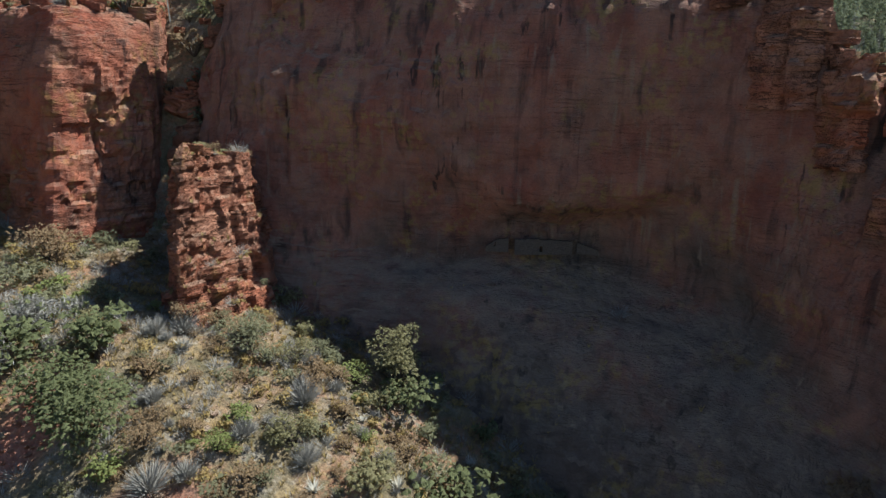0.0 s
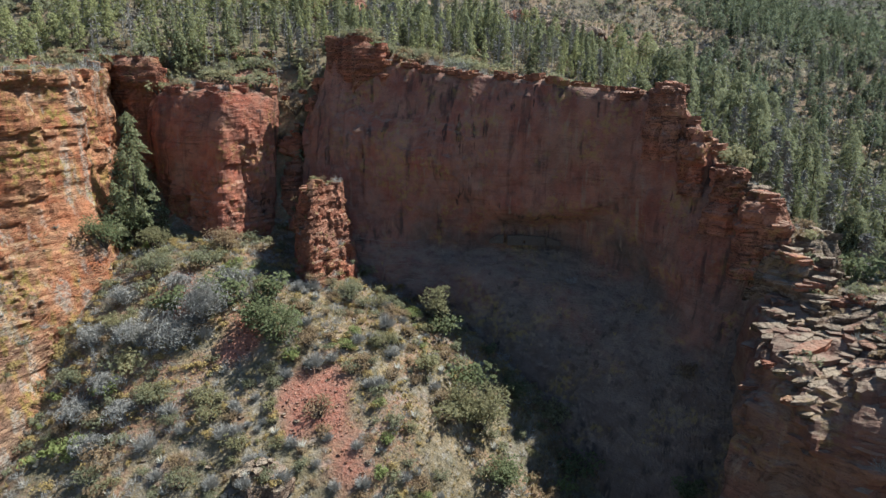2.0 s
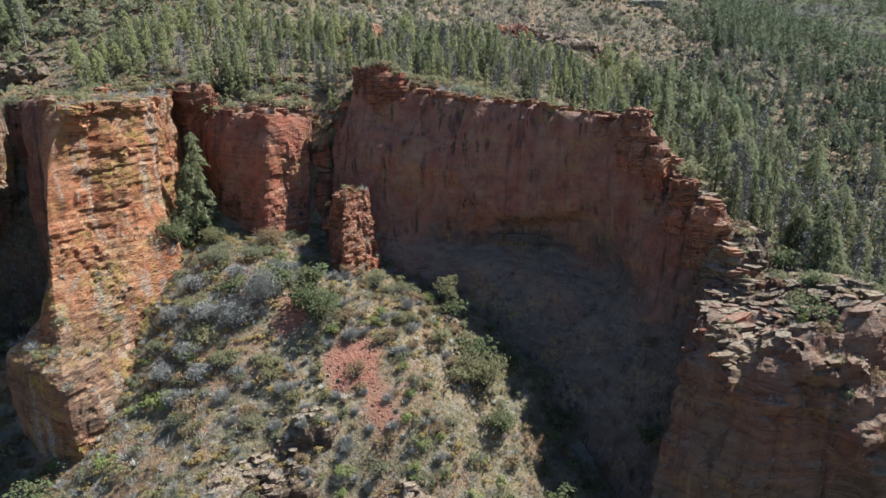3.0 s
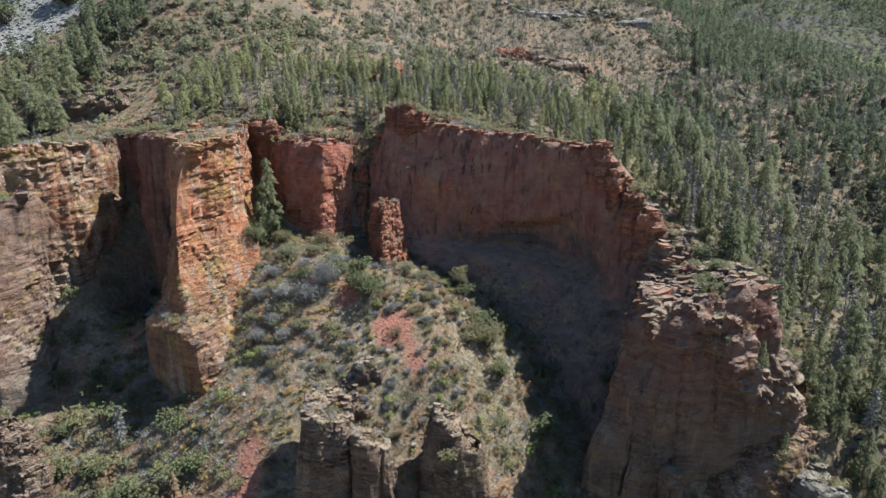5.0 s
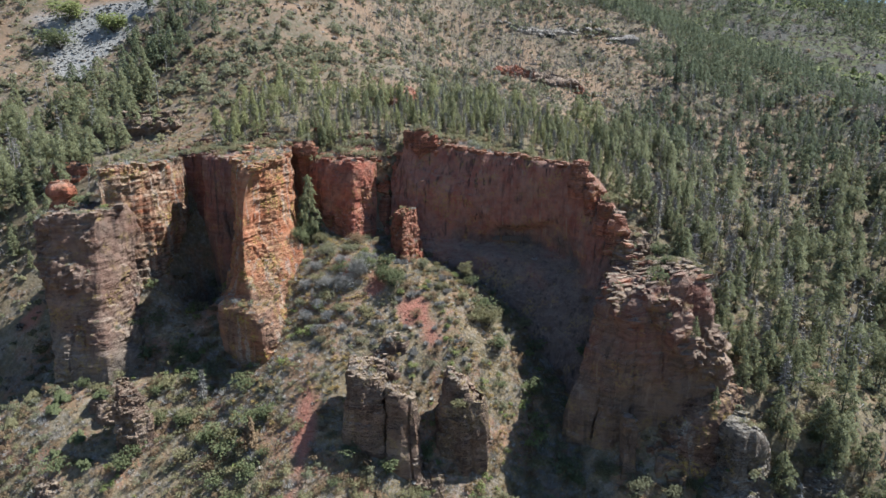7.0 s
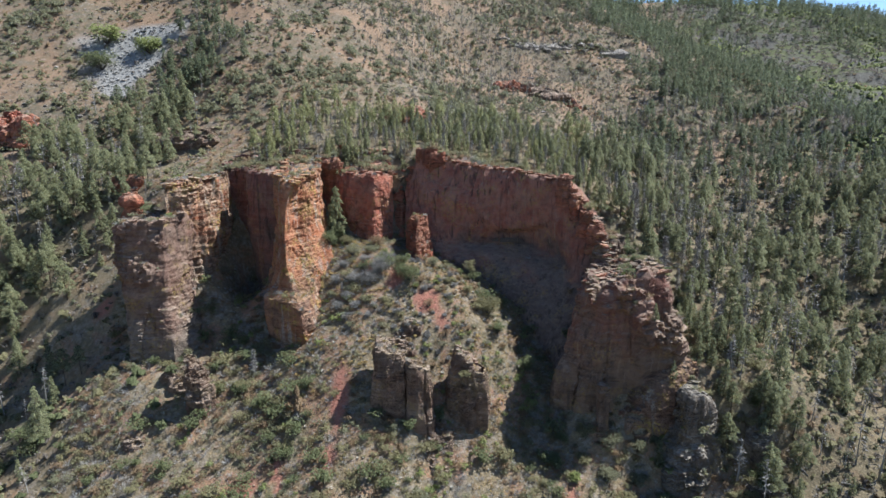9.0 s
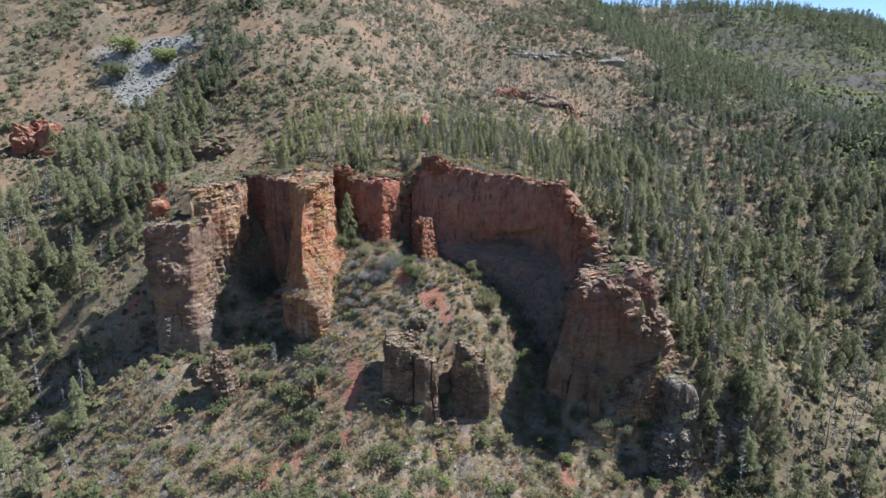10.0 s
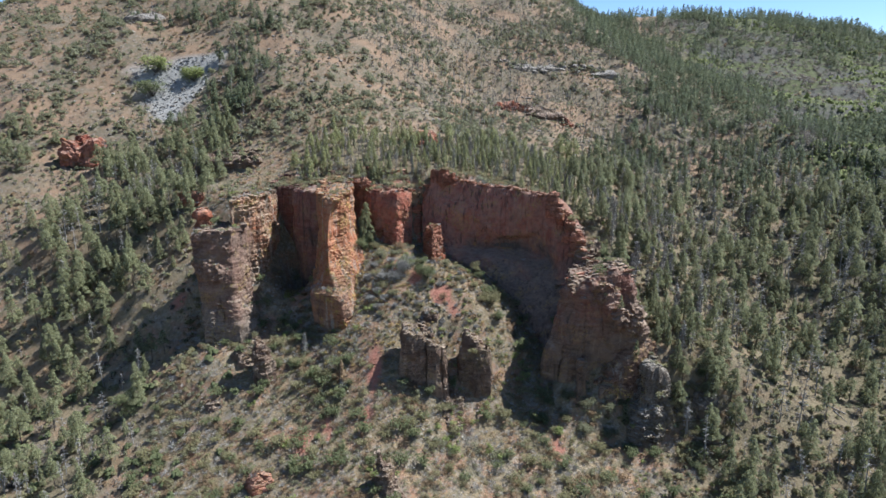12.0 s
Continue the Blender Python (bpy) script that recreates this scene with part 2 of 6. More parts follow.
    n.bump(n.noise(3.0, 6, (0.6, 0.6, 1.6), rough=0.65), 1.0, 0.3)
    return n.done(c)


RED_ROCK = rock_material("red_sandstone", (0.42, 0.13, 0.07), (0.5, 0.205, 0.115), (0.41, 0.27, 0.185), None, 0.4)
# Alcove wall: base and lower colours are darkened to hold its shade.
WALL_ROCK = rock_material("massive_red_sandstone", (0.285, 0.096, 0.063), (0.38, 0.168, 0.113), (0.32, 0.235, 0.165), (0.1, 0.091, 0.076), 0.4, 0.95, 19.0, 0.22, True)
BAY_ROCK = rock_material("smooth_red_sandstone", (0.38, 0.105, 0.06), (0.46, 0.18, 0.105), (0.41, 0.27, 0.185), None, 0.35, 0.6, 14.0, 0.55, True)
# Nose tower: weathered rock, its colour lowered to carry the front's shade.
NOSE_ROCK = rock_material("weathered_red_sandstone", (0.205, 0.085, 0.056), (0.26, 0.13, 0.088), (0.36, 0.27, 0.19), (0.165, 0.118, 0.08), 0.3, 0.6, 4.0, 0.4)
# Brighter copy with sunlight put into the orange; its grey foot paints shade.
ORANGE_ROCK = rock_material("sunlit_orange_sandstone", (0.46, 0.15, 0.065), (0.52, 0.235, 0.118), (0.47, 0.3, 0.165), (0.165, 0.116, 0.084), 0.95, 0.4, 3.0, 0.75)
# Left tower: the brown puts the shade of its front into the colour.
LEFT_ROCK = rock_material("brown_sandstone", (0.21, 0.115, 0.075), (0.27, 0.165, 0.115), (0.37, 0.28, 0.2), (0.21, 0.165, 0.12), 0.5, 0.6, -2.0, 0.5)
TAN_ROCK = rock_material("tan_sandstone", (0.22, 0.13, 0.085), (0.30, 0.2, 0.135), (0.41, 0.32, 0.225), None, 0.3, 0.5)
HILL_ROCK = rock_material("pale_hill_rock", (0.29, 0.232, 0.172), (0.40, 0.335, 0.25), (0.40, 0.36, 0.31), None, 0.1, 0.2)
SCREE_ROCK = rock_material("grey_scree", (0.27, 0.25, 0.215), (0.36, 0.336, 0.292), (0.4, 0.372, 0.325), None, 0.05, 0.1)
# Darkened copy of the red rock: slot shade is put into its colour.
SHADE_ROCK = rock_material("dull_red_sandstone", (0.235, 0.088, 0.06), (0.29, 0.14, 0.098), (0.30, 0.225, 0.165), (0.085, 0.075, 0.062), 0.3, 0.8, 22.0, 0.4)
CRAG_ROCK = rock_material("grey_crag_sandstone", (0.165, 0.125, 0.092), (0.235, 0.188, 0.14), (0.44, 0.385, 0.30), None, 0.5, 0.5, 14.0, 0.9)
PALE_ROCK = rock_material("pale_fluted_sandstone", (0.40, 0.14, 0.065), (0.48, 0.30, 0.18), (0.46, 0.38, 0.27), (0.25, 0.18, 0.13), 0.9, 0.5)


def ground_material():
    n = Nodes("stony_soil", 0.95, 0.1)
    red = n.ramp(n.noise(0.045, 5), 0.47, 0.66, 0, 0.75)
    c = n.mix(red, (0.235, 0.185, 0.115), (0.29, 0.17, 0.1))
    c = n.mix(n.ramp(n.noise(0.3, 6), 0.42, 0.62, 0, 0.85), c, (0.305, 0.215, 0.105))
    c = n.mix(n.ramp(n.noise(0.16, 6), 0.5, 0.62, 0, 0.6), c, (0.235, 0.205, 0.175))
    c = n.mix(n.ramp(n.noise(1.3, 6), 0.52, 0.64, 0, 0.7), c, (0.30, 0.255, 0.19))
    c = n.mix(n.ramp(n.noise(0.75, 6), 0.46, 0.58, 0, 0.75), c, (0.15, 0.115, 0.065))
    c = n.mix(n.ramp(n.noise(2.2, 5), 0.54, 0.66, 0, 0.6), c, (0.105, 0.085, 0.055))
    c = n.mix(n.ramp(n.noise(0.5, 7, rough=0.65), 0.56, 0.64, 0, 0.7), c, (0.32, 0.28, 0.225))
    c = n.mix(n.ramp(n.noise(0.24, 7, rough=0.7), 0.5, 0.6, 0, 0.75), c, (0.12, 0.105, 0.058))
    c = n.mix(n.math("MULTIPLY", n.ramp(n.noise(0.09, 5), 0.5, 0.6, 0, 0.7), n.ramp(n.noise(1.6, 5), 0.4, 0.6)), c, (0.33, 0.155, 0.09))
    c = n.mix(n.attr("bare_red"), c, n.mix(n.ramp(n.noise(2.5, 4), 0.35, 0.65), (0.29, 0.105, 0.065), (0.37, 0.18, 0.125)))
    c = n.mix(n.math("MULTIPLY", n.attr("litter"), n.ramp(n.noise(0.12, 5), 0.35, 0.6, 1.0, 0.65)), c, n.mix(n.ramp(n.noise(0.9, 5), 0.4, 0.6), (0.135, 0.108, 0.06), (0.21, 0.165, 0.096)))
    scrub = n.math("MULTIPLY", n.attr("hill"), n.math("MULTIPLY", n.ramp(n.noise(0.27, 4, rough=0.6), 0.5, 0.56, 0, 0.92), n.ramp(n.noise(0.035, 4), 0.35, 0.6, 0.6, 1)))
    c = n.mix(n.math("MULTIPLY", n.attr("hill"), 0.6), c, (0.17, 0.127, 0.08))
    c = n.mix(scrub, c, n.mix(n.ramp(n.noise(0.12, 4), 0.42, 0.58), (0.1, 0.092, 0.052), (0.16, 0.135, 0.092)))
    c = n.mix(n.math("MULTIPLY", n.attr("hill"), n.ramp(n.noise(0.6, 5), 0.58, 0.64, 0, 0.5)), c, (0.36, 0.31, 0.26))
    c = n.mix(n.math("MULTIPLY", n.attr("hill"), n.ramp(n.noise(0.03, 5), 0.46, 0.6, 0, 0.7)), c, n.mix(0.6, c, (0.36, 0.21, 0.12)))
    c = n.mix(n.attr("vale"), c, n.mix(n.ramp(n.noise(0.022, 5), 0.45, 0.55), n.mix(n.ramp(n.noise(0.15, 5), 0.35, 0.65), (0.065, 0.07, 0.03), (0.115, 0.12, 0.05)), n.mix(n.ramp(n.noise(0.2, 5), 0.35, 0.65), (0.075, 0.07, 0.055), (0.12, 0.11, 0.088))))
    c = n.mix(n.attr("scree"), c, n.mix(n.ramp(n.noise(0.6, 5), 0.35, 0.65), (0.25, 0.232, 0.2), (0.34, 0.316, 0.275)))
    c = n.mix(n.ramp(n.noise(5.0, 4), 0.4, 0.75, 0, 0.5), c, (0.05, 0.04, 0.03))
    n.bump(n.cells(1.1), 0.5, 0.3)
    n.bump(n.noise(3.0, 6), 0.8, 0.3)
    return n.done(c)


SOIL = ground_material()


def near_to(x, y, cx, cy, rx, ry=None):
    return np.exp(-(((x - cx) / rx) ** 2 + ((y - cy) / (ry or rx)) ** 2))


def ragged(x, y, v, size, seed):
    """Breaks the edge of a soft patch."""
    return np.clip((v + 0.35 * fbm(np.stack([x, y, 0 * x], 1), size, 3, seed) - 0.35) / 0.25, 0, 1)


def bare_scree(x, y):
    """The grey boulder field on the far slope, a wedge that points downhill."""
    west = ((x + 283) * 75 + (y - 269) * 59) / 95  # inside is east of the line from (-283, 269) to (-224, 194)
    north = ((x + 283) * 6 - (y - 272) * 90) / 90
    east = (-(x + 197) * 68 + (y - 262) * 27) / 73
    v = np.minimum.reduce([west, north, east]) / 7
    return ragged(x, y, np.clip(v, -1, 1), 12, 81)


def gravel(x, y):
    """Bare tongues of red gravel on the talus."""
    v = near_to(x, y, -22, 37.5, 5.5, 4.5) + near_to(x, y, -34, 47.5, 2.6, 6) + near_to(x, y, -46, 52, 2, 5) + near_to(x, y, -16, 28, 2.5, 4)
    v += near_to(x, y, -53, 4, 2.2, 8) * 0.6 + near_to(x, y, -82, 4, 5, 4) * 0.55 + near_to(x, y, -78, -20, 3, 9) * 0.55 + near_to(x, y, 29, -14, 3, 9) * 0.6 + near_to(x, y, -54, -16, 3, 7) * 0.7 + near_to(x, y, -157, 51, 4, 3) * 0.8 + near_to(x, y, -50, 3, 3, 10) * 0.75 + near_to(x, y, -70, -12, 3, 8) * 0.6
    return ragged(x, y, v, 4, 83)


def hill_cover(x, y):
    """Scrubby upper slopes."""
    return np.clip((y - 150 + 0.15 * np.abs(x + 20)) / 60, 0, 1) * np.clip((x + 4000) / 100, 0, 1)


def vale_cover(x, y):
    """The leafy vale far beyond the pines."""
    return np.clip((x - 0.2 * (y - 300) - 230) / 60, 0, 1)


# The ground, one sheet out to the horizon.
def spread(lo, hi, step, out_lo, out_hi, growth=1.06):
    core = list(np.arange(lo, hi + step / 2, step))
    for sign, limit in ((-1, out_lo), (1, out_hi)):
        s, v, part_list = step, (lo if sign < 0 else hi), []
        while (v > limit) if sign < 0 else (v < limit):
            s = min(s * growth, 160)
            v += sign * s
            part_list.append(v)
        core = part_list[::-1] + core if sign < 0 else core + part_list
    return np.array(core)


def build_ground():
    xs, ys = spread(-150, 110, 2.1, -4600, 4600, 1.055), spread(-60, 100, 2.1, -900, 4600, 1.038)
    gx, gy = np.meshgrid(xs, ys, indexing="ij")
    z = ground_z(gx, gy)
    verts = np.stack([gx.ravel(), gy.ravel(), z], 1)
    me = mesh_from("ground", verts, grid_faces(len(xs), len(ys)), SOIL, True)
    for name, cover in (("bare_red", gravel), ("scree", bare_scree), ("hill", hill_cover), ("vale", vale_cover)):
        me.attributes.new(name, "FLOAT", "POINT").data.foreach_set("value", cover(verts[:, 0], verts[:, 1]).astype(np.float32))
    return tagged(new("ground", me), "stony red and tan hillside soil with dry grass", "ground", kind="structure")


build_ground()


# Cliffs: a net of plan points, refined and broken up into beds and blocks.
def rock_net(name, net, material, wrap=False, step=0.7, rough=1.0, seed=0, bed=1.0, block=1.0, flute=0.3, lumps=()):
    """net: profiles (along the cliff) of points (from foot to top and back)."""
    p = np.array(net, float)
    if wrap:
        p = np.concatenate([p, p[:1]], 0)

    def refine(a, size, sharp=False):
        gaps = np.linalg.norm(np.diff(a, axis=0), axis=2).max(1)
        at = np.r_[0, np.cumsum(np.maximum(gaps, 0.01))]
        to = np.linspace(0, at[-1], max(int(at[-1] / size), 4) + 1)
        if not sharp:
            return pchip(at, a, to)
        i = np.clip(np.searchsorted(at, to, side="right") - 1, 0, len(at) - 2)
        f = ((to - at[i]) / (at[i + 1] - at[i]))[:, None, None]
        return a[i] * (1 - f) + a[i + 1] * f

    p = refine(p, step, wrap)
    p = refine(p.transpose(1, 0, 2), step).transpose(1, 0, 2)
    if wrap:
        p = p[:-1]
        du = np.roll(p, -1, 0) - np.roll(p, 1, 0)
    else:
        du = np.gradient(p, axis=0)
    dv = np.gradient(p, axis=1)
    nrm = np.cross(du, dv)
    ln = np.linalg.norm(nrm, axis=2, keepdims=True)
    nrm = np.where(ln > 1e-6, nrm / np.maximum(ln, 1e-6), (0, 0, 1))
    nu, nv = p.shape[:2]
    q, nr = p.reshape(-1, 3), nrm.reshape(-1, 3)
    flat = np.clip(np.abs(nr[:, 2]), 0, 1)
    wx = fbm(q, 7, 2, seed + 60) * 0.8
    warped = (q + np.stack([wx, wx, wx], 1)) * (0.06, 0.06, 1.0)
    beds = vnoise(warped, 2.1, seed + 3) * 0.5 + vnoise(warped, 0.9, seed + 4) * 0.3
    beds *= np.clip(0.55 + 1.6 * fbm(q, 10, 2, seed + 62), 0.05, 1.4)
    d = fbm(q, 14, 3, seed) * 1.3 + fbm(q, 2.6, 3, seed + 7) * 0.35
    busy = np.clip(0.6 + 1.5 * fbm(q, 13, 2, seed + 64), 0.1, 1.5)
    d += (blocks(q, (5.2, 5.2, 3.6), seed + 1) * 0.6 + blocks(q, (2.1, 2.1, 1.2), seed + 2) * 0.4 + blocks(q, (0.9, 0.9, 0.6), seed + 5) * 0.18) * busy * block
    d += beds * bed * (1 - flat)
    d += (fbm(q * (1, 1, 0.16), 5.0, 3, seed + 33) + 0.6 * np.abs(fbm(q * (1, 1, 0.1), 3.2, 2, seed + 37))) * flute * (1 - flat)
    crevice = np.clip(0.1 - np.abs(vnoise(warped, 1.5, seed + 41)), 0, 1) * np.clip(0.2 + 2.0 * fbm(q, 9, 2, seed + 43), 0, 1)
    d -= crevice * 7 * bed * (1 - flat)
    crack = np.abs(fbm(q * (1, 1, 0.10), 8.0, 2, seed + 11))
    d -= np.clip(0.09 - crack, 0, 1) * 16 * (1 - flat) * np.clip(0.4 + 2 * fbm(q, 18, 1, seed + 66), 0, 1)
    for x, y, z, r, h in lumps:
        near = np.linalg.norm((q - (x, y, z)) / (1, 1, 1.25), axis=1) / r + 0.35 * fbm(q, 3.0, 3, seed + 80) + 0.12 * blocks(q, (1.8, 1.8, 1.1), seed + 81)
        d += h * (0.55 * np.clip((1.2 - near) * 4, 0, 1) + 0.45 * np.clip((0.75 - near) * 4, 0, 1))
    q = q + nr * (d * rough)[:, None]
    if nv * nu > 0:
        me = mesh_from(name, q, grid_faces(nu, nv, wrap), material, False)
    return me


RIMS = {}


def rock(name, net, label, material=None, wrap=False, **kw):
    me = rock_net(name, net, material or RED_ROCK, wrap, **kw)
    ob = new(name, me)
    RIMS[ob] = [p[-4 if wrap else -3] for p in net]
    return tagged(ob, label, "rock formation")


def stack(levels, cap=0.6):
    """A net for a free-standing rock: outlines from foot to top [(z, points)], closed with a low dome. z may be a tuple, one for each point."""
    n = len(levels[0][1])
    profiles = []
    top_z, top = levels[-1]
    zs = top_z if isinstance(top_z, tuple) else (top_z,) * n
    cx, cy = sum(x for x, y in top) / n, sum(y for x, y in top) / n
    cz = sum(zs) / n + cap
    for i in range(n):
        line = [(*pts[i], z[i] if isinstance(z, tuple) else z) for z, pts in levels]
        x, y, z = line[-1]
        line += [(x + (cx - x) * f, y + (cy - y) * f, z + (cz - z) * f) for f in (0.35, 0.7, 0.98)]
        profiles.append(line)
    return profiles


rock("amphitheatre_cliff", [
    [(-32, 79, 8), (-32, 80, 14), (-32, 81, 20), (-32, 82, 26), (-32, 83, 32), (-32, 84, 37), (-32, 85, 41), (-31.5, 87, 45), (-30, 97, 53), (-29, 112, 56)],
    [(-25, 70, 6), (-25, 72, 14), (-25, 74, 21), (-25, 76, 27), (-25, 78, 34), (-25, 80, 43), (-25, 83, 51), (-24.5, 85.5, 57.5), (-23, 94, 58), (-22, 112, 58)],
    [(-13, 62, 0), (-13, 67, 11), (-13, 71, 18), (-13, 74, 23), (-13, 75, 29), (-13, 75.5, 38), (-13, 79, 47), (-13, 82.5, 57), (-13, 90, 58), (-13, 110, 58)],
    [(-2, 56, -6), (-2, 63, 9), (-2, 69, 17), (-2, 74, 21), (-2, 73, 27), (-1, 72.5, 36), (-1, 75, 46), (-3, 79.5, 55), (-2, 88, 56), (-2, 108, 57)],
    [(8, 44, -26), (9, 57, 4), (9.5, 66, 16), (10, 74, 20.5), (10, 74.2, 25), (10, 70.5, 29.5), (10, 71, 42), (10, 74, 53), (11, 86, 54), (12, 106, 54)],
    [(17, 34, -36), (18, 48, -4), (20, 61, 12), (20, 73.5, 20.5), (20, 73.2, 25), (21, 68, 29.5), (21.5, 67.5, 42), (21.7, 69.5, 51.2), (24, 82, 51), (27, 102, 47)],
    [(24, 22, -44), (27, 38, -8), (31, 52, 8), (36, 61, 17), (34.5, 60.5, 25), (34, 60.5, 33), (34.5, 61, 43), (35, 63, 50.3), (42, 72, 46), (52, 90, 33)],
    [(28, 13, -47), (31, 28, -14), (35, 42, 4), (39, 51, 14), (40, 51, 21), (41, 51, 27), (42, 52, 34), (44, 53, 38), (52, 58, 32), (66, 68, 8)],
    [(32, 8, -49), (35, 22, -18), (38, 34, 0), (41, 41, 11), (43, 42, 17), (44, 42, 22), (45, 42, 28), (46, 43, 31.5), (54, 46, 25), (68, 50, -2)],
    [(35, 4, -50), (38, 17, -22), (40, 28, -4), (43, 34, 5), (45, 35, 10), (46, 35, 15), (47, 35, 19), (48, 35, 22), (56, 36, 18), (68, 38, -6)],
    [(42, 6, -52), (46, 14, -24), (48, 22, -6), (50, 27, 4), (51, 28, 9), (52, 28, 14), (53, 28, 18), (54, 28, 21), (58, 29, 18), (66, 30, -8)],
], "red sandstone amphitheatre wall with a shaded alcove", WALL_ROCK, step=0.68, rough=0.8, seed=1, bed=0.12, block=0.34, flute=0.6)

rock("nose_tower", stack([
    (-52, [(22, 16), (35, 8), (52, 8), (72, 11.5), (78, 30), (58, 40), (36, 34)]),
    (-22, [(25.5, 16), (36.5, 9), (54, 9), (71.5, 12.5), (76, 32), (58, 40), (38, 36)]),
    (-8, [(29.5, 18), (38.5, 9), (55, 9), (71.5, 13), (76, 33), (59, 41), (40, 37)]),
    (2, [(32.5, 21), (40.5, 9.5), (56, 9.5), (69.8, 13.5), (74, 34), (60, 41), (42, 38)]),
    (11, [(34.3, 23.5), (42.5, 10.5), (56, 10.5), (65.2, 13.5), (71, 35), (60, 43), (43, 39)]),
    ((16, 17, 20.5, 21.5, 21, 21, 19), [(36.3, 26.5), (44, 13), (56, 12.5), (62.6, 14.5), (68, 34), (60, 43), (44, 40)]),
    ((20, 21, 24, 25, 24.5, 24, 22.5), [(40.5, 30.5), (47.5, 20), (56, 17.5), (61.5, 18.5), (64, 34), (59, 41), (47, 40)]),
]), "massive red sandstone tower with a pale ledgy top", NOSE_ROCK, wrap=True, step=0.55, rough=1.0, seed=20, bed=0.12, block=0.4, flute=0.15,
    lumps=((53.5, 10.5, 12, 4.6, 3.2), (54.5, 10, 6.5, 3.4, 2.4), (58, 10.5, 3, 4.0, 2.6), (65, 12, 1.5, 5.4, 3.0), (69, 13, -3, 4.4, 2.4), (56, 9.5, -6, 3.2, 1.4), (43, 14, 14.5, 4.5, 2.0),
           (38, 20, 13, 4.5, 2.0), (48, 13.5, 19, 4.0, 2.0), (55, 14.5, 21, 3.4, 1.6), (41, 25, 17.5, 3.4, 2.0), (63, 17, 15, 3.4, 1.4)))

rock("lit_pillar", stack([
    (8, [(-32, 70), (-30, 62), (-26, 56.5), (-17.6, 66), (-19, 76), (-30, 77)]),
    (17, [(-31.2, 70), (-29.2, 62.8), (-26, 58), (-19, 68), (-20, 76), (-29.5, 77)]),
    (28, [(-30.6, 70), (-28.6, 64.3), (-26, 60), (-20.8, 69.5), (-22, 76), (-29, 77)]),
    ((30.5, 32, 34.5, 33, 32, 31), [(-29.8, 70), (-28, 66), (-25.8, 62.5), (-22, 70.5), (-23.5, 75), (-28, 76)]),
]), "slender red sandstone pillar beside the alcove wall", wrap=True, step=0.33, rough=0.55, seed=31, block=1.2, bed=0.7, flute=0.8)

rock("bay_buttress", stack([
    (12, [(-66, 84), (-60, 75), (-52, 70), (-45, 65), (-34, 77), (-36, 102), (-66, 104)]),
    (28, [(-65, 84), (-60, 78.5), (-52, 75), (-45.5, 71.5), (-37.3, 80), (-38, 102), (-66, 104)]),
    (44, [(-64, 84), (-60, 80), (-52, 77), (-45, 74), (-37.3, 82.5), (-40, 102), (-66, 104)]),
    ((49, 50, 50, 50, 50, 56, 56), [(-63, 86), (-59, 82), (-51.5, 79.5), (-45, 77), (-38.8, 85), (-41, 102), (-64, 104)]),
]), "red sandstone buttress with a lit broken edge", BAY_ROCK, wrap=True, step=0.5, rough=0.8, seed=43, block=0.7, bed=0.3, flute=0.4)

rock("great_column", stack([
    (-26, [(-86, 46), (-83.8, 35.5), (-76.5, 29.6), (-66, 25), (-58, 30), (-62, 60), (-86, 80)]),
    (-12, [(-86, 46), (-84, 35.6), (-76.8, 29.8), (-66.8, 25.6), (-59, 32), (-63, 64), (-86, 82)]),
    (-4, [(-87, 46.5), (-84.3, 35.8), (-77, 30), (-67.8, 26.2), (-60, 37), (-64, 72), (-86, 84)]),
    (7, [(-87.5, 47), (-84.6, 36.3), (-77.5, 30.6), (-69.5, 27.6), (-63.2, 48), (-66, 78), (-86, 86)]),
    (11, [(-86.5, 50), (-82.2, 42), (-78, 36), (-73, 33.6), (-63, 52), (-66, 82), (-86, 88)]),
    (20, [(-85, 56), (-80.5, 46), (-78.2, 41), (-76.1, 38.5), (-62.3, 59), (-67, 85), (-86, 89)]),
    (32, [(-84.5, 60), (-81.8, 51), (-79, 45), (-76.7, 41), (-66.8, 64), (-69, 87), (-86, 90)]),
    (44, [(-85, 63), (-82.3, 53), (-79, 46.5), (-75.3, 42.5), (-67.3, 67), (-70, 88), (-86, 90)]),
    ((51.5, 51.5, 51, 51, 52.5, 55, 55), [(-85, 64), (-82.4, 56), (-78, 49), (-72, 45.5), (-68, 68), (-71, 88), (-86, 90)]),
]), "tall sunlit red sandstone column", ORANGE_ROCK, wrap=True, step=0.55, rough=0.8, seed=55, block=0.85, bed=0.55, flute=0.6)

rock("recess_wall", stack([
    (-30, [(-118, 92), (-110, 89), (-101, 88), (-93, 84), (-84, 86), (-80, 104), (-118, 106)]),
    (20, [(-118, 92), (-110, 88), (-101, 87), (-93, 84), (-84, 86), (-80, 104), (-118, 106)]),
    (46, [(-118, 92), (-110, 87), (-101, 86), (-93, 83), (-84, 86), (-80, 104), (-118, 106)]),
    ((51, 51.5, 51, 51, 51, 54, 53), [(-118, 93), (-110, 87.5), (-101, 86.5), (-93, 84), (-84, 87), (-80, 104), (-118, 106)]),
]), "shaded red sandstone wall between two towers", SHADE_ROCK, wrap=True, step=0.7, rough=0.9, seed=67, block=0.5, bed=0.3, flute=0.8)

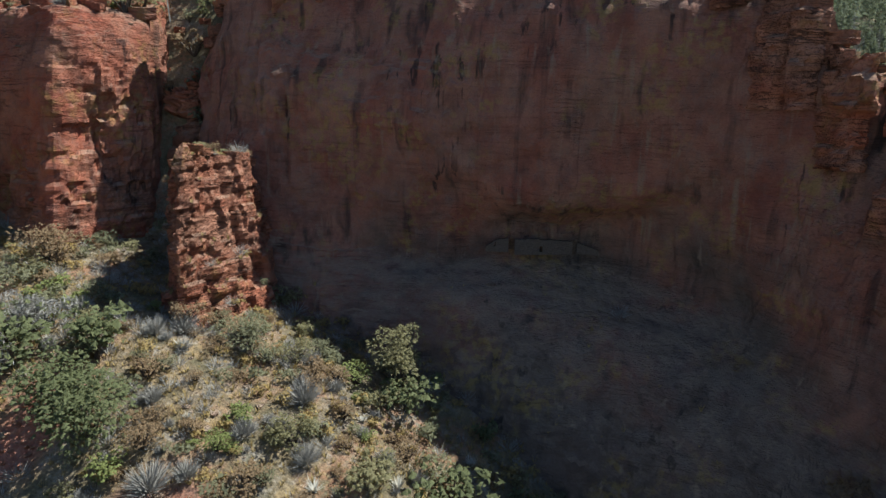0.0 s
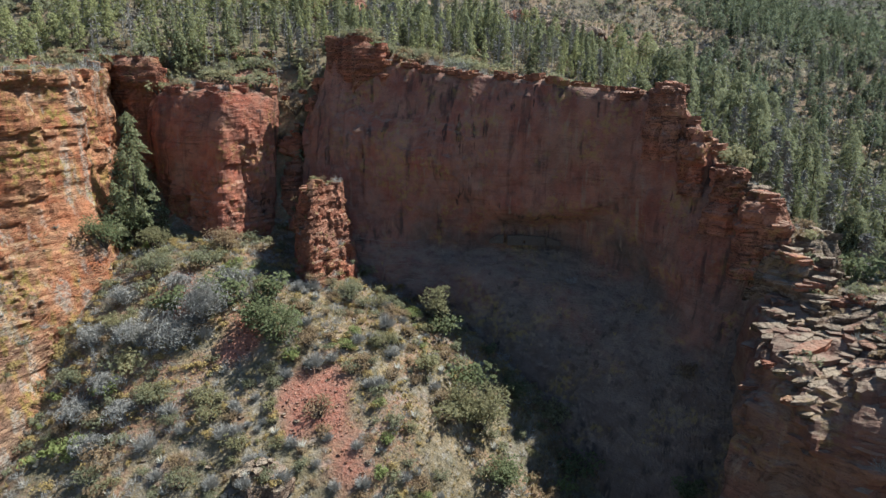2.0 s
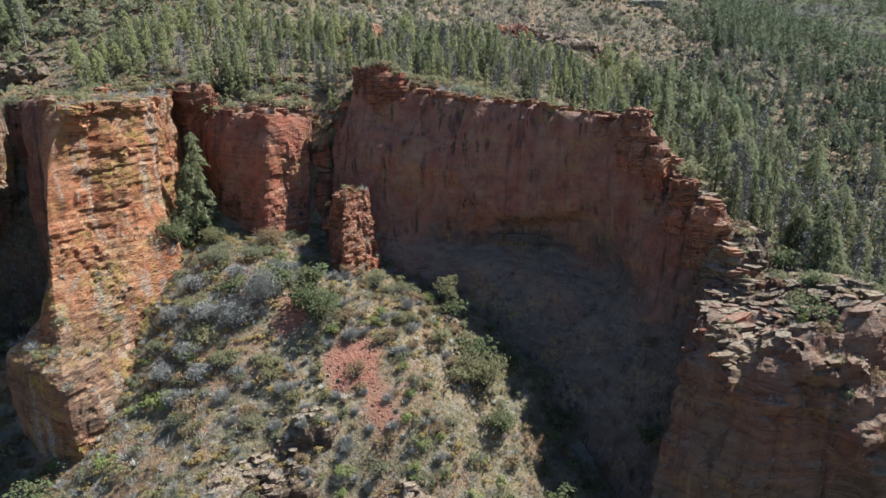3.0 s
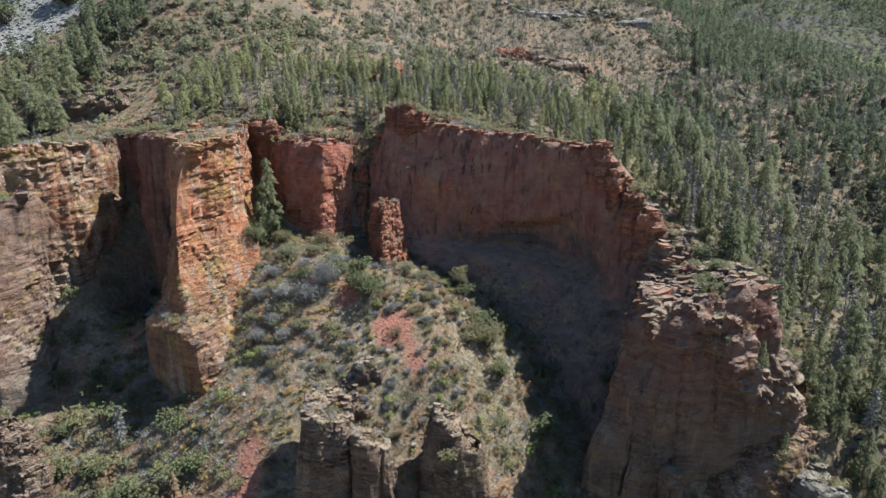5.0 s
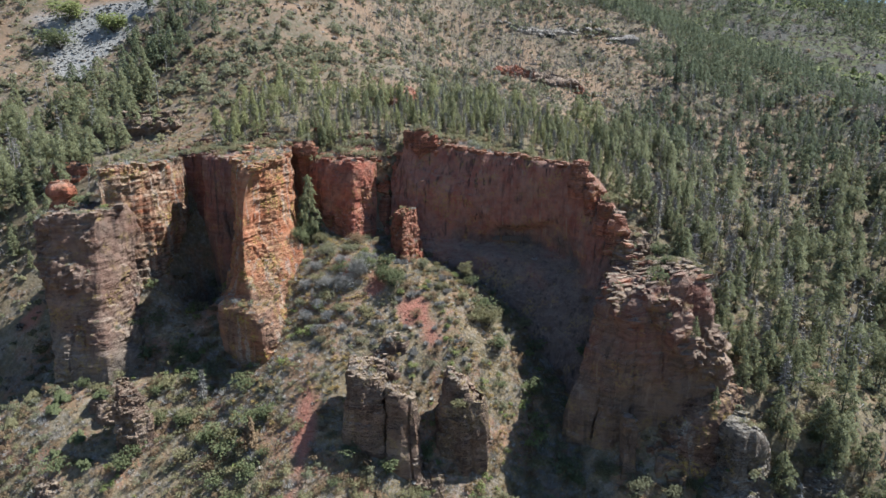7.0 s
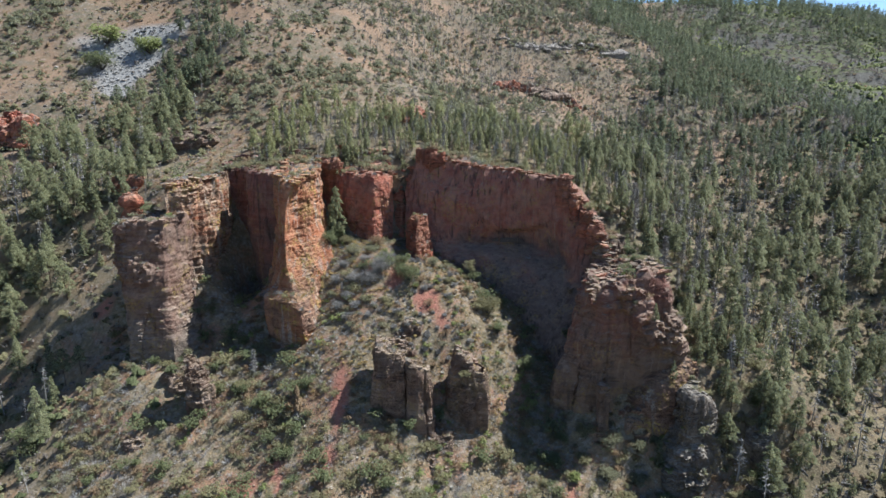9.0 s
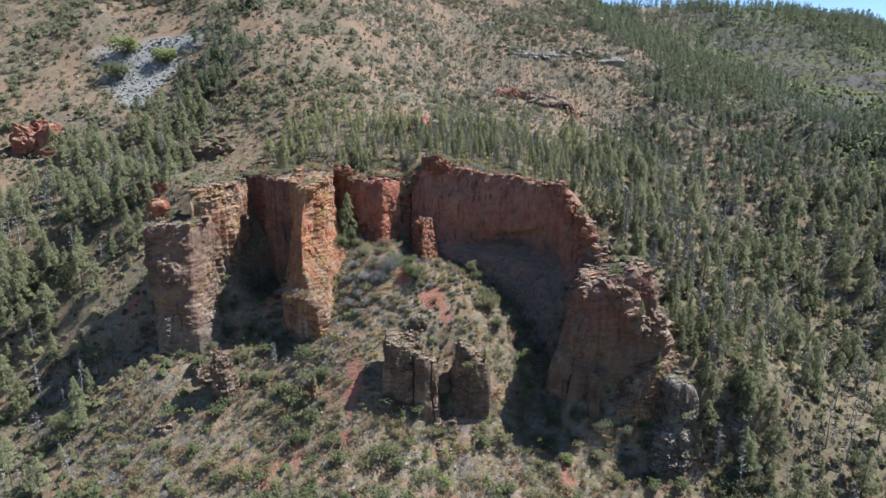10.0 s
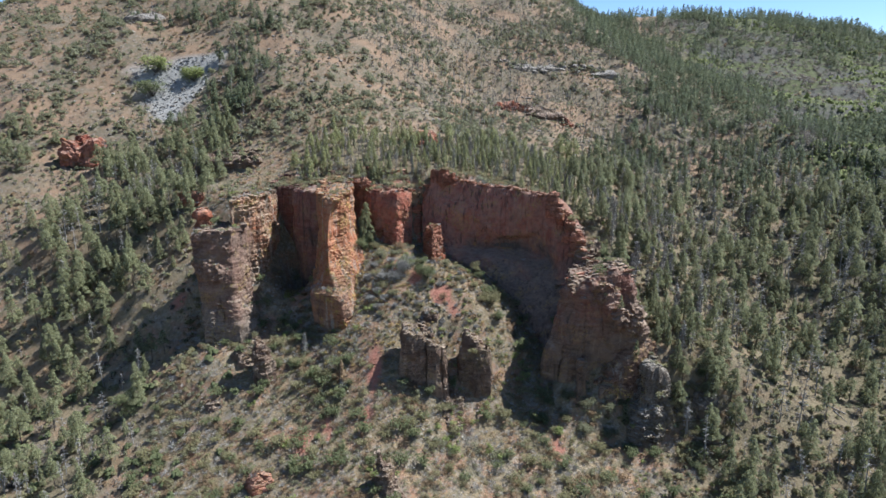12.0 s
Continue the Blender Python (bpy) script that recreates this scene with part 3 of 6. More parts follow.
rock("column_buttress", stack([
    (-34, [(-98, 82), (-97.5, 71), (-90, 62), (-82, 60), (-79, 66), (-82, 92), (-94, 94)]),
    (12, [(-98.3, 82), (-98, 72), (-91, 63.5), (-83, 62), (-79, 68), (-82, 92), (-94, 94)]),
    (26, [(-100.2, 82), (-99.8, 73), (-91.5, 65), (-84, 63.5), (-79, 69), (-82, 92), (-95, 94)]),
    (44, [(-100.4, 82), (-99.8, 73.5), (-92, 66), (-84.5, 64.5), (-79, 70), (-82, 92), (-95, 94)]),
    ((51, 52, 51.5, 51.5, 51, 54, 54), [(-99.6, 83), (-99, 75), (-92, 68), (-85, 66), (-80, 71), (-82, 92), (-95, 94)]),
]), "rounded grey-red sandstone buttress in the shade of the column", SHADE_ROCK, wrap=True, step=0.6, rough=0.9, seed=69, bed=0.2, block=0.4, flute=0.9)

rock("pale_tower", stack([
    (-26, [(-130, 84), (-129, 54), (-124, 43), (-118, 50), (-113.5, 60), (-113, 84)]),
    (10, [(-129, 84), (-128, 55), (-123.5, 45), (-118, 53), (-113, 64), (-112.5, 84)]),
    (32, [(-128, 84), (-127.8, 56), (-124.5, 46.5), (-118, 56), (-112, 68), (-112, 84)]),
    ((50, 49, 50, 50.5, 50, 51), [(-127.5, 84), (-127, 57), (-125, 48.5), (-118, 58), (-111.8, 72), (-112, 84)]),
]), "pale and red fluted sandstone tower", PALE_ROCK, wrap=True, step=0.55, rough=0.9, seed=71, block=0.8, bed=0.45, flute=1.5)

rock("left_tower", stack([
    (-34, [(-140, 50), (-136, 25), (-127, 24), (-116, 23), (-106, 31), (-111, 60)]),
    (-12, [(-140, 52), (-135.5, 27), (-127, 26), (-118, 26), (-109.5, 34), (-113, 60)]),
    (-3, [(-140.5, 54), (-137, 30.5), (-128, 29.5), (-119.5, 29.5), (-113.2, 39), (-115, 60)]),
    (6, [(-141, 56), (-138.8, 33), (-129, 32), (-121.8, 33), (-117.5, 43), (-117.5, 60)]),
    (22, [(-143, 58), (-141.2, 35.5), (-131, 35), (-122.5, 36.5), (-119, 47), (-118.5, 60)]),
    ((36, 34.5, 36.5, 37, 38, 38), [(-144, 60), (-142.5, 40), (-131, 38), (-122.5, 39.5), (-119, 49), (-119.5, 60)]),
]), "broad brown sandstone tower with a lit orange edge", LEFT_ROCK, wrap=True, step=0.55, rough=0.9, seed=83, bed=0.35, block=0.8, flute=0.5,
    lumps=((-134, 36, 20, 4.5, 2.4), (-129, 35, 17, 3.5, 2.0), (-124, 35, 30, 4, 1.5)))

rock("turret_block", stack([
    (30, [(-147, 54), (-142, 49.5), (-134, 51), (-134, 57), (-142, 59)]),
    (36, [(-146, 54), (-142.5, 51), (-137.5, 52), (-137, 56.5), (-142, 58)]),
    (39.5, [(-144.6, 54), (-142.5, 51.8), (-139, 52.5), (-138.6, 56), (-142, 57)]),
    (41.2, [(-146.6, 54), (-142.8, 51), (-138, 52), (-137.8, 56.3), (-142.5, 57.5)]),
    (43.2, [(-146.4, 54), (-142.8, 51.2), (-138.6, 52.2), (-138.4, 56), (-142.5, 57.2)]),
    (44.4, [(-144.4, 54), (-142.8, 52.4), (-140.4, 53.2), (-140.2, 55.6), (-142.5, 56.4)]),
]), "knobbly red sandstone turret on a tower top", RED_ROCK, wrap=True, step=0.35, rough=0.8, seed=85, block=1.5, bed=1.3)

rock("front_pinnacle", stack([
    (-50, [(-42, 12), (-41, 0.5), (-34, -1.5), (-28.3, -0.8), (-27, 6), (-30, 14)]),
    (-20, [(-40.8, 12), (-39.8, 2), (-34, 0.2), (-28.6, 0.8), (-27.3, 7), (-30, 13)]),
    (-7, [(-39.5, 12), (-38.8, 3), (-34, 1.4), (-28.9, 1.8), (-27.8, 7), (-30, 13)]),
    ((1, 0.5, -1.5, -2.5, -3, 0), [(-38.8, 12), (-38, 4), (-33.5, 2.4), (-29.2, 2.8), (-28.4, 7), (-30, 12.5)]),
]), "brown weathered sandstone pinnacle on the scree slope", TAN_ROCK, wrap=True, step=0.4, rough=0.75, seed=91, block=0.8, bed=0.35, flute=0.4)

rock("pinnacle_column", stack([
    (-50, [(-28.7, 9), (-28, -1.5), (-23.5, -3.5), (-18.5, -2.5), (-17.5, 4), (-21, 11)]),
    (-24, [(-28.5, 9), (-27.6, -0.5), (-23.5, -2.2), (-18.9, -1.2), (-18, 4), (-21.5, 10)]),
    (-12, [(-28.2, 9), (-27.2, 0.8), (-23.5, -0.8), (-19.6, 0.2), (-18.8, 4.5), (-22, 9.5)]),
    ((-6, -5, -5.5, -7, -8, -7), [(-28, 9), (-27, 2.2), (-24, 1), (-20.8, 1.6), (-20, 5), (-23, 9)]),
]), "cracked sandstone column leaning on a pinnacle", TAN_ROCK, wrap=True, step=0.4, rough=0.8, seed=92, block=0.9, bed=0.4)

rock("middle_knob", stack([
    (-40, [(-13.5, 14), (-13.2, 5), (-6, 0.5), (1.5, 0.8), (3, 8), (-2, 15)]),
    (-18, [(-13, 13), (-12.6, 5.5), (-6, 1.8), (0.6, 2.2), (1.8, 8), (-3, 13.5)]),
    (-9, [(-11.5, 13), (-11, 6), (-6, 3), (-1.2, 3.2), (0, 8), (-4, 13)]),
    ((-3.5, -4, -5, -10, -12, -6), [(-10, 12.5), (-9.5, 7), (-6, 5), (-2.2, 4.8), (-1, 8.5), (-4.5, 12.5)]),
]), "rounded weathered sandstone knob on the scree slope", TAN_ROCK, wrap=True, step=0.42, rough=0.8, seed=93, block=0.8, bed=0.4)

rock("left_pinnacle", stack([
    (-50, [(-110, 10), (-107, 2), (-99, 3), (-96, 9), (-98, 17), (-106, 19)]),
    (-28, [(-108, 11), (-106, 4), (-99.5, 5), (-97, 9.5), (-98.5, 14), (-105.5, 16)]),
    (-18, [(-107.2, 11), (-105.8, 6), (-101, 6.5), (-98, 9.5), (-99.5, 13), (-105.5, 14.5)]),
    ((-5, -6, -10, -15, -13, -6), [(-106.5, 11), (-105.5, 8), (-102.8, 8), (-100.2, 10), (-101.2, 12.5), (-105.2, 13.5)]),
]), "broken layered sandstone pinnacle below the towers", TAN_ROCK, wrap=True, step=0.4, rough=0.9, seed=95, block=0.8, bed=0.5)

rock("right_pinnacle", stack([
    (-64, [(60, 4), (62, -9), (74, -10), (88, -5), (92, 8), (76, 16)]),
    (-44, [(62, 4), (63.5, -7.5), (73, -8.5), (84, -4), (88, 7), (76, 14)]),
    (-33, [(64.5, 3.5), (66, -6), (73, -7), (81, -2), (85, 6), (76, 11)]),
    (-22, [(67.2, 3.5), (68.5, -4.2), (73.5, -5.2), (78.5, 0), (81, 5), (75.5, 8)]),
    ((-15, -15, -14, -18, -18, -14), [(69, 3), (70, -2.6), (73, -3.6), (76.5, 0.5), (78, 4), (74, 6)]),
]), "grey broken sandstone pinnacle at the forest edge", CRAG_ROCK, wrap=True, step=0.42, rough=1.2, seed=97, block=1.3, bed=0.4, flute=0.9)

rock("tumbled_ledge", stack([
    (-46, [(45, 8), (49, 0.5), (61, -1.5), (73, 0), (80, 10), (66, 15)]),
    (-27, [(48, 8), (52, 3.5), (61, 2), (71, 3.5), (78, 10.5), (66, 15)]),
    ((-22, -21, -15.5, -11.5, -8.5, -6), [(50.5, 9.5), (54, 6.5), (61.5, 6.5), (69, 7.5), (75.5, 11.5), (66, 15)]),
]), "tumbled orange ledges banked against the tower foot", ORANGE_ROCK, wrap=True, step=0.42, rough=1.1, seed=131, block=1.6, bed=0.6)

rock("rib_pinnacle", stack([
    (-62, [(-24, -14), (-22, -26), (-12, -27), (-8, -16), (-11, 2), (-22, 3)]),
    (-46, [(-22.5, -12), (-20.5, -20), (-13, -21), (-9.8, -13), (-12, 1), (-20.5, 2)]),
    ((-31, -39, -42, -36, -28, -27), [(-20, -6), (-18.5, -13), (-14, -14), (-11.5, -8), (-13, 0), (-18.5, 1)]),
]), "low broken sandstone rib running down the slope", TAN_ROCK, wrap=True, step=0.42, rough=1.0, seed=101, block=1.1, bed=0.6)

rock("lower_pinnacle", stack([
    (-72, [(-52, -38), (-50, -50), (-38, -53), (-31, -46), (-34, -34), (-48, -32)]),
    (-48, [(-48, -39), (-46.5, -45), (-40, -47), (-35.5, -44), (-38, -37.5), (-46, -36)]),
    ((-32, -34, -39, -44, -39, -33), [(-45.5, -40), (-44, -42), (-41, -43.5), (-38, -42), (-39.5, -39), (-44.5, -38)]),
]), "pale craggy pinnacle low on the slope", TAN_ROCK, wrap=True, step=0.4, rough=1.1, seed=103, block=1.8)

rock("lower_crag", stack([
    (-68, [(-102, -34), (-96, -44), (-88, -44), (-84, -36), (-90, -28), (-100, -28)]),
    (-52, [(-99, -36), (-95, -40), (-89, -40), (-86, -36), (-91, -31), (-98, -31)]),
    ((-46, -47, -48, -46, -45, -45), [(-97, -36), (-94, -38), (-90, -38), (-88, -36), (-92, -33), (-96, -33)]),
]), "dark red crag low on the slope", RED_ROCK, wrap=True, step=0.5, rough=0.6, seed=105)

rock("lit_fin", stack([
    (-46, [(38.5, 7), (39.5, 1.5), (44.5, 1), (45.5, 6), (42, 10)]),
    (-26, [(39.2, 7), (40, 3), (44, 2.8), (44.8, 6), (42, 9)]),
    ((-15, -14, -16.5, -17, -15), [(39.8, 7), (40.4, 4.2), (43.2, 4), (44, 6.5), (42, 8.5)]),
]), "thin sunlit sandstone fin at the tower foot", NOSE_ROCK, wrap=True, step=0.35, rough=0.6, seed=109, block=1.4)

rock("peak_block", stack([
    (50, [(-27, 93), (-26.5, 85), (-21, 82.5), (-14, 82), (-12, 88), (-18, 94)]),
    (57.5, [(-27, 92), (-26.5, 85.5), (-21, 82), (-15, 82), (-14, 88), (-19, 93)]),
    ((60, 60, 61, 59.5, 59.5, 59.5), [(-27, 91), (-26, 85.5), (-21, 83.5), (-17, 84), (-16, 88), (-19, 92)]),
]), "layered red caprock knob on the cliff rim", RED_ROCK, wrap=True, step=0.45, rough=0.7, seed=111)

rock("back_turret", stack([
    (28, [(-74, 92), (-72, 85), (-67, 83), (-62, 85), (-61, 93), (-67, 97)]),
    (50, [(-73, 91), (-71, 86), (-67, 84), (-63, 85.5), (-62.5, 92), (-67, 96)]),
    (52, [(-74, 91), (-72, 85), (-67, 82.5), (-61.5, 84.5), (-61.5, 92), (-67, 96)]),
    (55.5, [(-73, 90), (-71, 85.5), (-67, 83.5), (-62.5, 85), (-62.5, 91), (-67, 95)]),
]), "red caprock turret behind the great column", RED_ROCK, wrap=True, step=0.5, rough=0.9, seed=113, block=1.4)

rock("gully_step", stack([
    (8, [(-41, 90), (-38, 80), (-33, 76), (-29, 80), (-28, 104), (-42, 106)]),
    (26, [(-41, 92), (-38, 84), (-33.5, 80), (-30, 84), (-28, 104), (-42, 106)]),
    (38, [(-41, 94), (-38, 89), (-34, 86), (-31, 89), (-28, 104), (-42, 106)]),
    ((47, 44, 43, 46, 54, 55), [(-41, 97), (-38, 93), (-34, 90), (-31, 93), (-28, 106), (-42, 108)]),
]), "stepped red chute between the cliffs", RED_ROCK, wrap=True, step=0.6, rough=1.2, seed=115, block=1.5)

# Broken steps down the ridge between the alcove wall and the tower.
for k, (x, y, z, r, h) in enumerate([(36.5, 62, 44.5, 4.2, 6.5), (40, 57, 39, 3.6, 5.5), (43.5, 51, 33.5, 3.6, 5), (46, 45, 28.5, 4.6, 6.0), (49.5, 40, 21, 5.6, 6.5), (51.5, 46.5, 21.5, 7.5, 8.0), (46.5, 53, 29.5, 5.5, 7.0)]):
    q = [(x + r * math.cos(a + 0.5 * k) * (0.85 + 0.2 * math.sin(3 * a + k)), y + r * math.sin(a + 0.5 * k)) for a in [math.pi + 2 * math.pi * i / 6 for i in range(6)]]
    inner = [(x + (u - x) * 0.72, y + (v - y) * 0.72) for u, v in q]
    rock("ridge_step", stack([(z - 5, q), (z + 0.35 * h, q), (z + h, inner)]), "pale weathered sandstone step on the descending ridge", TAN_ROCK if k > 3 else RED_ROCK, wrap=True, step=0.4, rough=0.7, seed=120 + k)

# Outcrops on the far hillsides.
for k, (x, y, rx, ry, h, mat, text) in enumerate([
    (40, 301, 20, 8, 2.6, RED_ROCK, "layered red ledges above the pine wood"),
    (64, 296, 20, 8, 2.6, TAN_ROCK, "layered red ledges above the pine wood"),
    (84, 293, 13, 8, 3, RED_ROCK, "layered red ledges above the pine wood"),
    (58, 306, 24, 8, 2.4, TAN_ROCK, "layered red ledges above the pine wood"),
    (58, 393, 17, 6, 2.4, HILL_ROCK, "pale rock ledges high on the hillside"),
    (90, 399, 19, 6, 2.4, HILL_ROCK, "pale rock ledges high on the hillside"),
    (146, 394, 16, 8, 3.5, HILL_ROCK, "pale rock ledges high on the hillside"),
    (-264, 166, 16, 10, 26, BAY_ROCK, "red sandstone outcrop above the wooded valley"),
    (-156, 148, 22, 9, 6, TAN_ROCK, "low red ledges on the spur"),
    (-168, 104, 9, 6, 5, RED_ROCK, "low red ledges on the spur"),
    (-290, 330, 20, 9, 6, HILL_ROCK, "pale rock outcrop high on the hillside"),
    (-320, 420, 30, 12, 8, HILL_ROCK, "pale rock outcrop high on the hillside"),
    (-36, 150, 14, 6, 5, RED_ROCK, "low red ledges behind the rim"),
    (-35, 20, 3.5, 2.2, 1.8, TAN_ROCK, "stacked tan ledges on the talus"),
    (-31, 23.5, 3, 2, 1.5, TAN_ROCK, "stacked tan ledges on the talus"),
    (-26, 26, 3, 1.8, 1.5, TAN_ROCK, "stacked tan ledges on the talus"),
    (-9, 20, 3, 2, 2, TAN_ROCK, "stacked tan ledges on the talus"),
    (-113, 18, 7, 5, 7, TAN_ROCK, "pale bulging rock at the tower foot"),
    (-122, -2, 3.5, 2.5, 2.5, TAN_ROCK, "small tan crag on the lower slope"),
    (97, 0, 5, 4, 4, CRAG_ROCK, "grey rubble crag at the forest edge"),
    (92, -9, 4, 3, 3, CRAG_ROCK, "grey rubble crag at the forest edge"),
    (86, -15, 3, 2.5, 2.5, CRAG_ROCK, "grey rubble crag at the forest edge"),
    (53, 3.5, 4, 2, 2, NOSE_ROCK, "tumbled orange sandstone ledges at the tower foot"),
    (74, 13, 4, 4, 5, TAN_ROCK, "pale broken rock beside the tower"),
    (-37, 16, 4, 2.2, 2, TAN_ROCK, "stacked tan ledges on the talus"),
    (-29, 19, 3.2, 2, 1.6, TAN_ROCK, "stacked tan ledges on the talus"),
]):
    z = float(ground_z([x], [y])[0])
    s = np.random.default_rng(200 + k)
    q = []
    for i in range(8):
        a = math.pi + 2 * math.pi * i / 8
        q.append((x + rx * math.cos(a) * s.uniform(0.75, 1.15), y + ry * math.sin(a) * s.uniform(0.75, 1.15)))
    inner = [(x + (u - x) * 0.8, y + (v - y) * 0.8 + 0.15 * ry) for u, v in q]
    tops = tuple(z + h * s.uniform(0.35, 0.75) + (0.35 * ry if v > y else -0.1 * ry) for u, v in q)
    rock("outcrop", stack([(z - 12, q), (z - 1, q), (tops, inner)]), text, mat, wrap=True, step=0.5 if rx < 9 else 1.5, rough=0.8 if rx < 9 or mat is HILL_ROCK else 1.8, seed=210 + k)


# Where things can stand: the ground and the rocks, seen from above.
def standing_tree():
    from mathutils.bvhtree import BVHTree
    verts, faces = [], []
    for ob in list(scene.objects):
        if ob.type != "MESH" or len(ob.data.loops) != 4 * len(ob.data.polygons):
            continue
        me, m = ob.data, ob.matrix_world
        v = np.empty(len(me.vertices) * 3)
        me.vertices.foreach_get("co", v)
        v = v.reshape(-1, 3)
        f = np.empty(len(me.loops), np.int32)
        me.loops.foreach_get("vertex_index", f)
        f = f.reshape(-1, 4)
        keep = np.abs(v[f[:, 0]] - (-20, 40, 0)) < (175, 110, 500)
        f = f[keep.all(1)]
        faces += (f + len(verts)).tolist()
        verts += v.tolist()
    return BVHTree.FromPolygons(verts, faces)


STAND = standing_tree()


def seat(x, y):
    """The height and the upward part of the normal at a place, from above."""
    if abs(x + 20) < 170 and abs(y - 40) < 105:
        p, nrm, _, _ = STAND.ray_cast(Vector((x, y, 400)), Vector((0, 0, -1)))
        if p is not None:
            return p.z, abs(nrm.z)
    return float(ground_z([x], [y])[0]), 1.0



def part(name, mesh, parent, label=""):
    ob = new(name, mesh)
    ob.parent = parent
    return tagged(ob, label)


# Loose slabs and ledge blocks along the rims, each a part of its cliff.
def slab_mesh(k, material):
    s = np.random.default_rng(300 + k)
    n = 7
    a = np.sort(np.linspace(0, 2 * math.pi, n, endpoint=False) + s.uniform(-0.3, 0.3, n))
    r = s.uniform(0.55, 1.2, n)
    ring = np.stack([np.cos(a) * r, np.sin(a) * r * s.uniform(0.6, 0.9)], 1)
    v = []
    for f, z in ((0.92, -0.5), (1.0, -0.1), (0.94, -0.04), (1.0, 0.34), (0.95, 0.42)):
        w = ring * f + s.normal(0, 0.03, (n, 2))
        v += [(x, y, z + s.normal(0, 0.03)) for x, y in w]
    f = []
    for lv in range(4):
        for i in range(n):
            q, t = lv * n + i, lv * n + (i + 1) % n
            f += [(q, t, t + n), (q, t + n, q + n)]
    v += [(0, 0, 0.46)]
    f += [(4 * n + i, 4 * n + (i + 1) % n, 5 * n) for i in range(n)]
    return mesh_from("ledge_slab", v, f, material)


SLABS = {m: [slab_mesh(k, m) for k in range(8)] for m in (RED_ROCK, WALL_ROCK, BAY_ROCK, NOSE_ROCK, ORANGE_ROCK, SHADE_ROCK, LEFT_ROCK, TAN_ROCK, CRAG_ROCK, PALE_ROCK, HILL_ROCK)}
slab_rng = np.random.default_rng(17)


def rim_slabs(ob, per_metre, size, inward=2.5, closed=True, mat=None):
    pts = np.array(RIMS[ob], float)
    mat = mat or ob.data.materials[0]
    n = len(pts)
    mid = pts.mean(0)
    for i in range(n if closed else n - 1):
        a, b = pts[i], pts[(i + 1) % n]
        for _ in range(int(np.linalg.norm(b - a) * per_metre + slab_rng.random())):
            p = a + (b - a) * slab_rng.random()
            way = (mid - p)[:2] if closed else np.array((0.2, 1.0))
            p[:2] += way / max(np.linalg.norm(way), 0.1) * (slab_rng.random() ** 1.5 * inward - 0.3)
            z, up = seat(p[0], p[1])
            if up < 0.3 or abs(z - p[2]) > 6:
                continue
            s = size * slab_rng.uniform(0.45, 1.25)
            child = part("ledge_slab", SLABS[mat][slab_rng.integers(8)], ob)
            child.matrix_basis = pose(p[0], p[1], z + 0.12 * s, slab_rng.normal(0, 5), slab_rng.normal(0, 5), slab_rng.uniform(0, 360)) @ Matrix.Diagonal((s, s, s * slab_rng.uniform(0.5, 0.95), 1))


for ob in list(RIMS):
    kind = ob.name.split(".")[0]
    if kind == "amphitheatre_cliff":
        rim_slabs(ob, 1.6, 1.7, 3.5, False, RED_ROCK)
    elif kind == "nose_tower":
        rim_slabs(ob, 0.8, 2.0, 8, mat=TAN_ROCK)
        rim_slabs(ob, 0.9, 1.5, 3)
    elif kind in ("great_column", "recess_wall", "pale_tower", "left_tower", "bay_buttress"):
        rim_slabs(ob, 0.6, 2.0, 4)
    elif kind == "outcrop":
        small = abs(RIMS[ob][0][0] - RIMS[ob][4][0]) < 18
        rim_slabs(ob, 0.8 if small else 0.25, 1.0 if small else 3.0, 2 if small else 8)
    else:
        rim_slabs(ob, 0.7, 1.2, 2)


# Broken ledges over the shoulder of the nose tower.
nose = scene.objects["nose_tower"]
for x, y in zip(slab_rng.uniform(36, 66, 170), slab_rng.uniform(14, 38, 170)):
    z, up = seat(x, y)
    if not 12 < z < 28 or up < 0.5 or (x - 40) + 1.3 * (y - 16) > 34:
        continue
    s = slab_rng.uniform(0.7, 2.3)
    child = part("ledge_slab", SLABS[(TAN_ROCK, NOSE_ROCK, TAN_ROCK, RED_ROCK)[slab_rng.integers(4)]][slab_rng.integers(8)], nose)
    child.matrix_basis = pose(x, y, z - 0.05 * s, slab_rng.normal(0, 6), slab_rng.normal(-8, 6), slab_rng.uniform(-25, 25)) @ Matrix.Diagonal((1.3 * s, 0.9 * s, s * slab_rng.uniform(0.3, 0.55), 1))


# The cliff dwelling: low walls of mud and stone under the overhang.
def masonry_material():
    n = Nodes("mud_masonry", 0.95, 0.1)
    # Pale mud and stone, darkened here to include the overhang's shade.
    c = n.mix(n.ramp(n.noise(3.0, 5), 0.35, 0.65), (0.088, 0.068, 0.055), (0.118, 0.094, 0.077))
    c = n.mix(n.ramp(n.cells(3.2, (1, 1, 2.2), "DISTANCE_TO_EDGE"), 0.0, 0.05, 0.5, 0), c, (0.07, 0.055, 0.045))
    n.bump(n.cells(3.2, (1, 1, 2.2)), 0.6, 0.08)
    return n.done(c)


MASONRY = masonry_material()


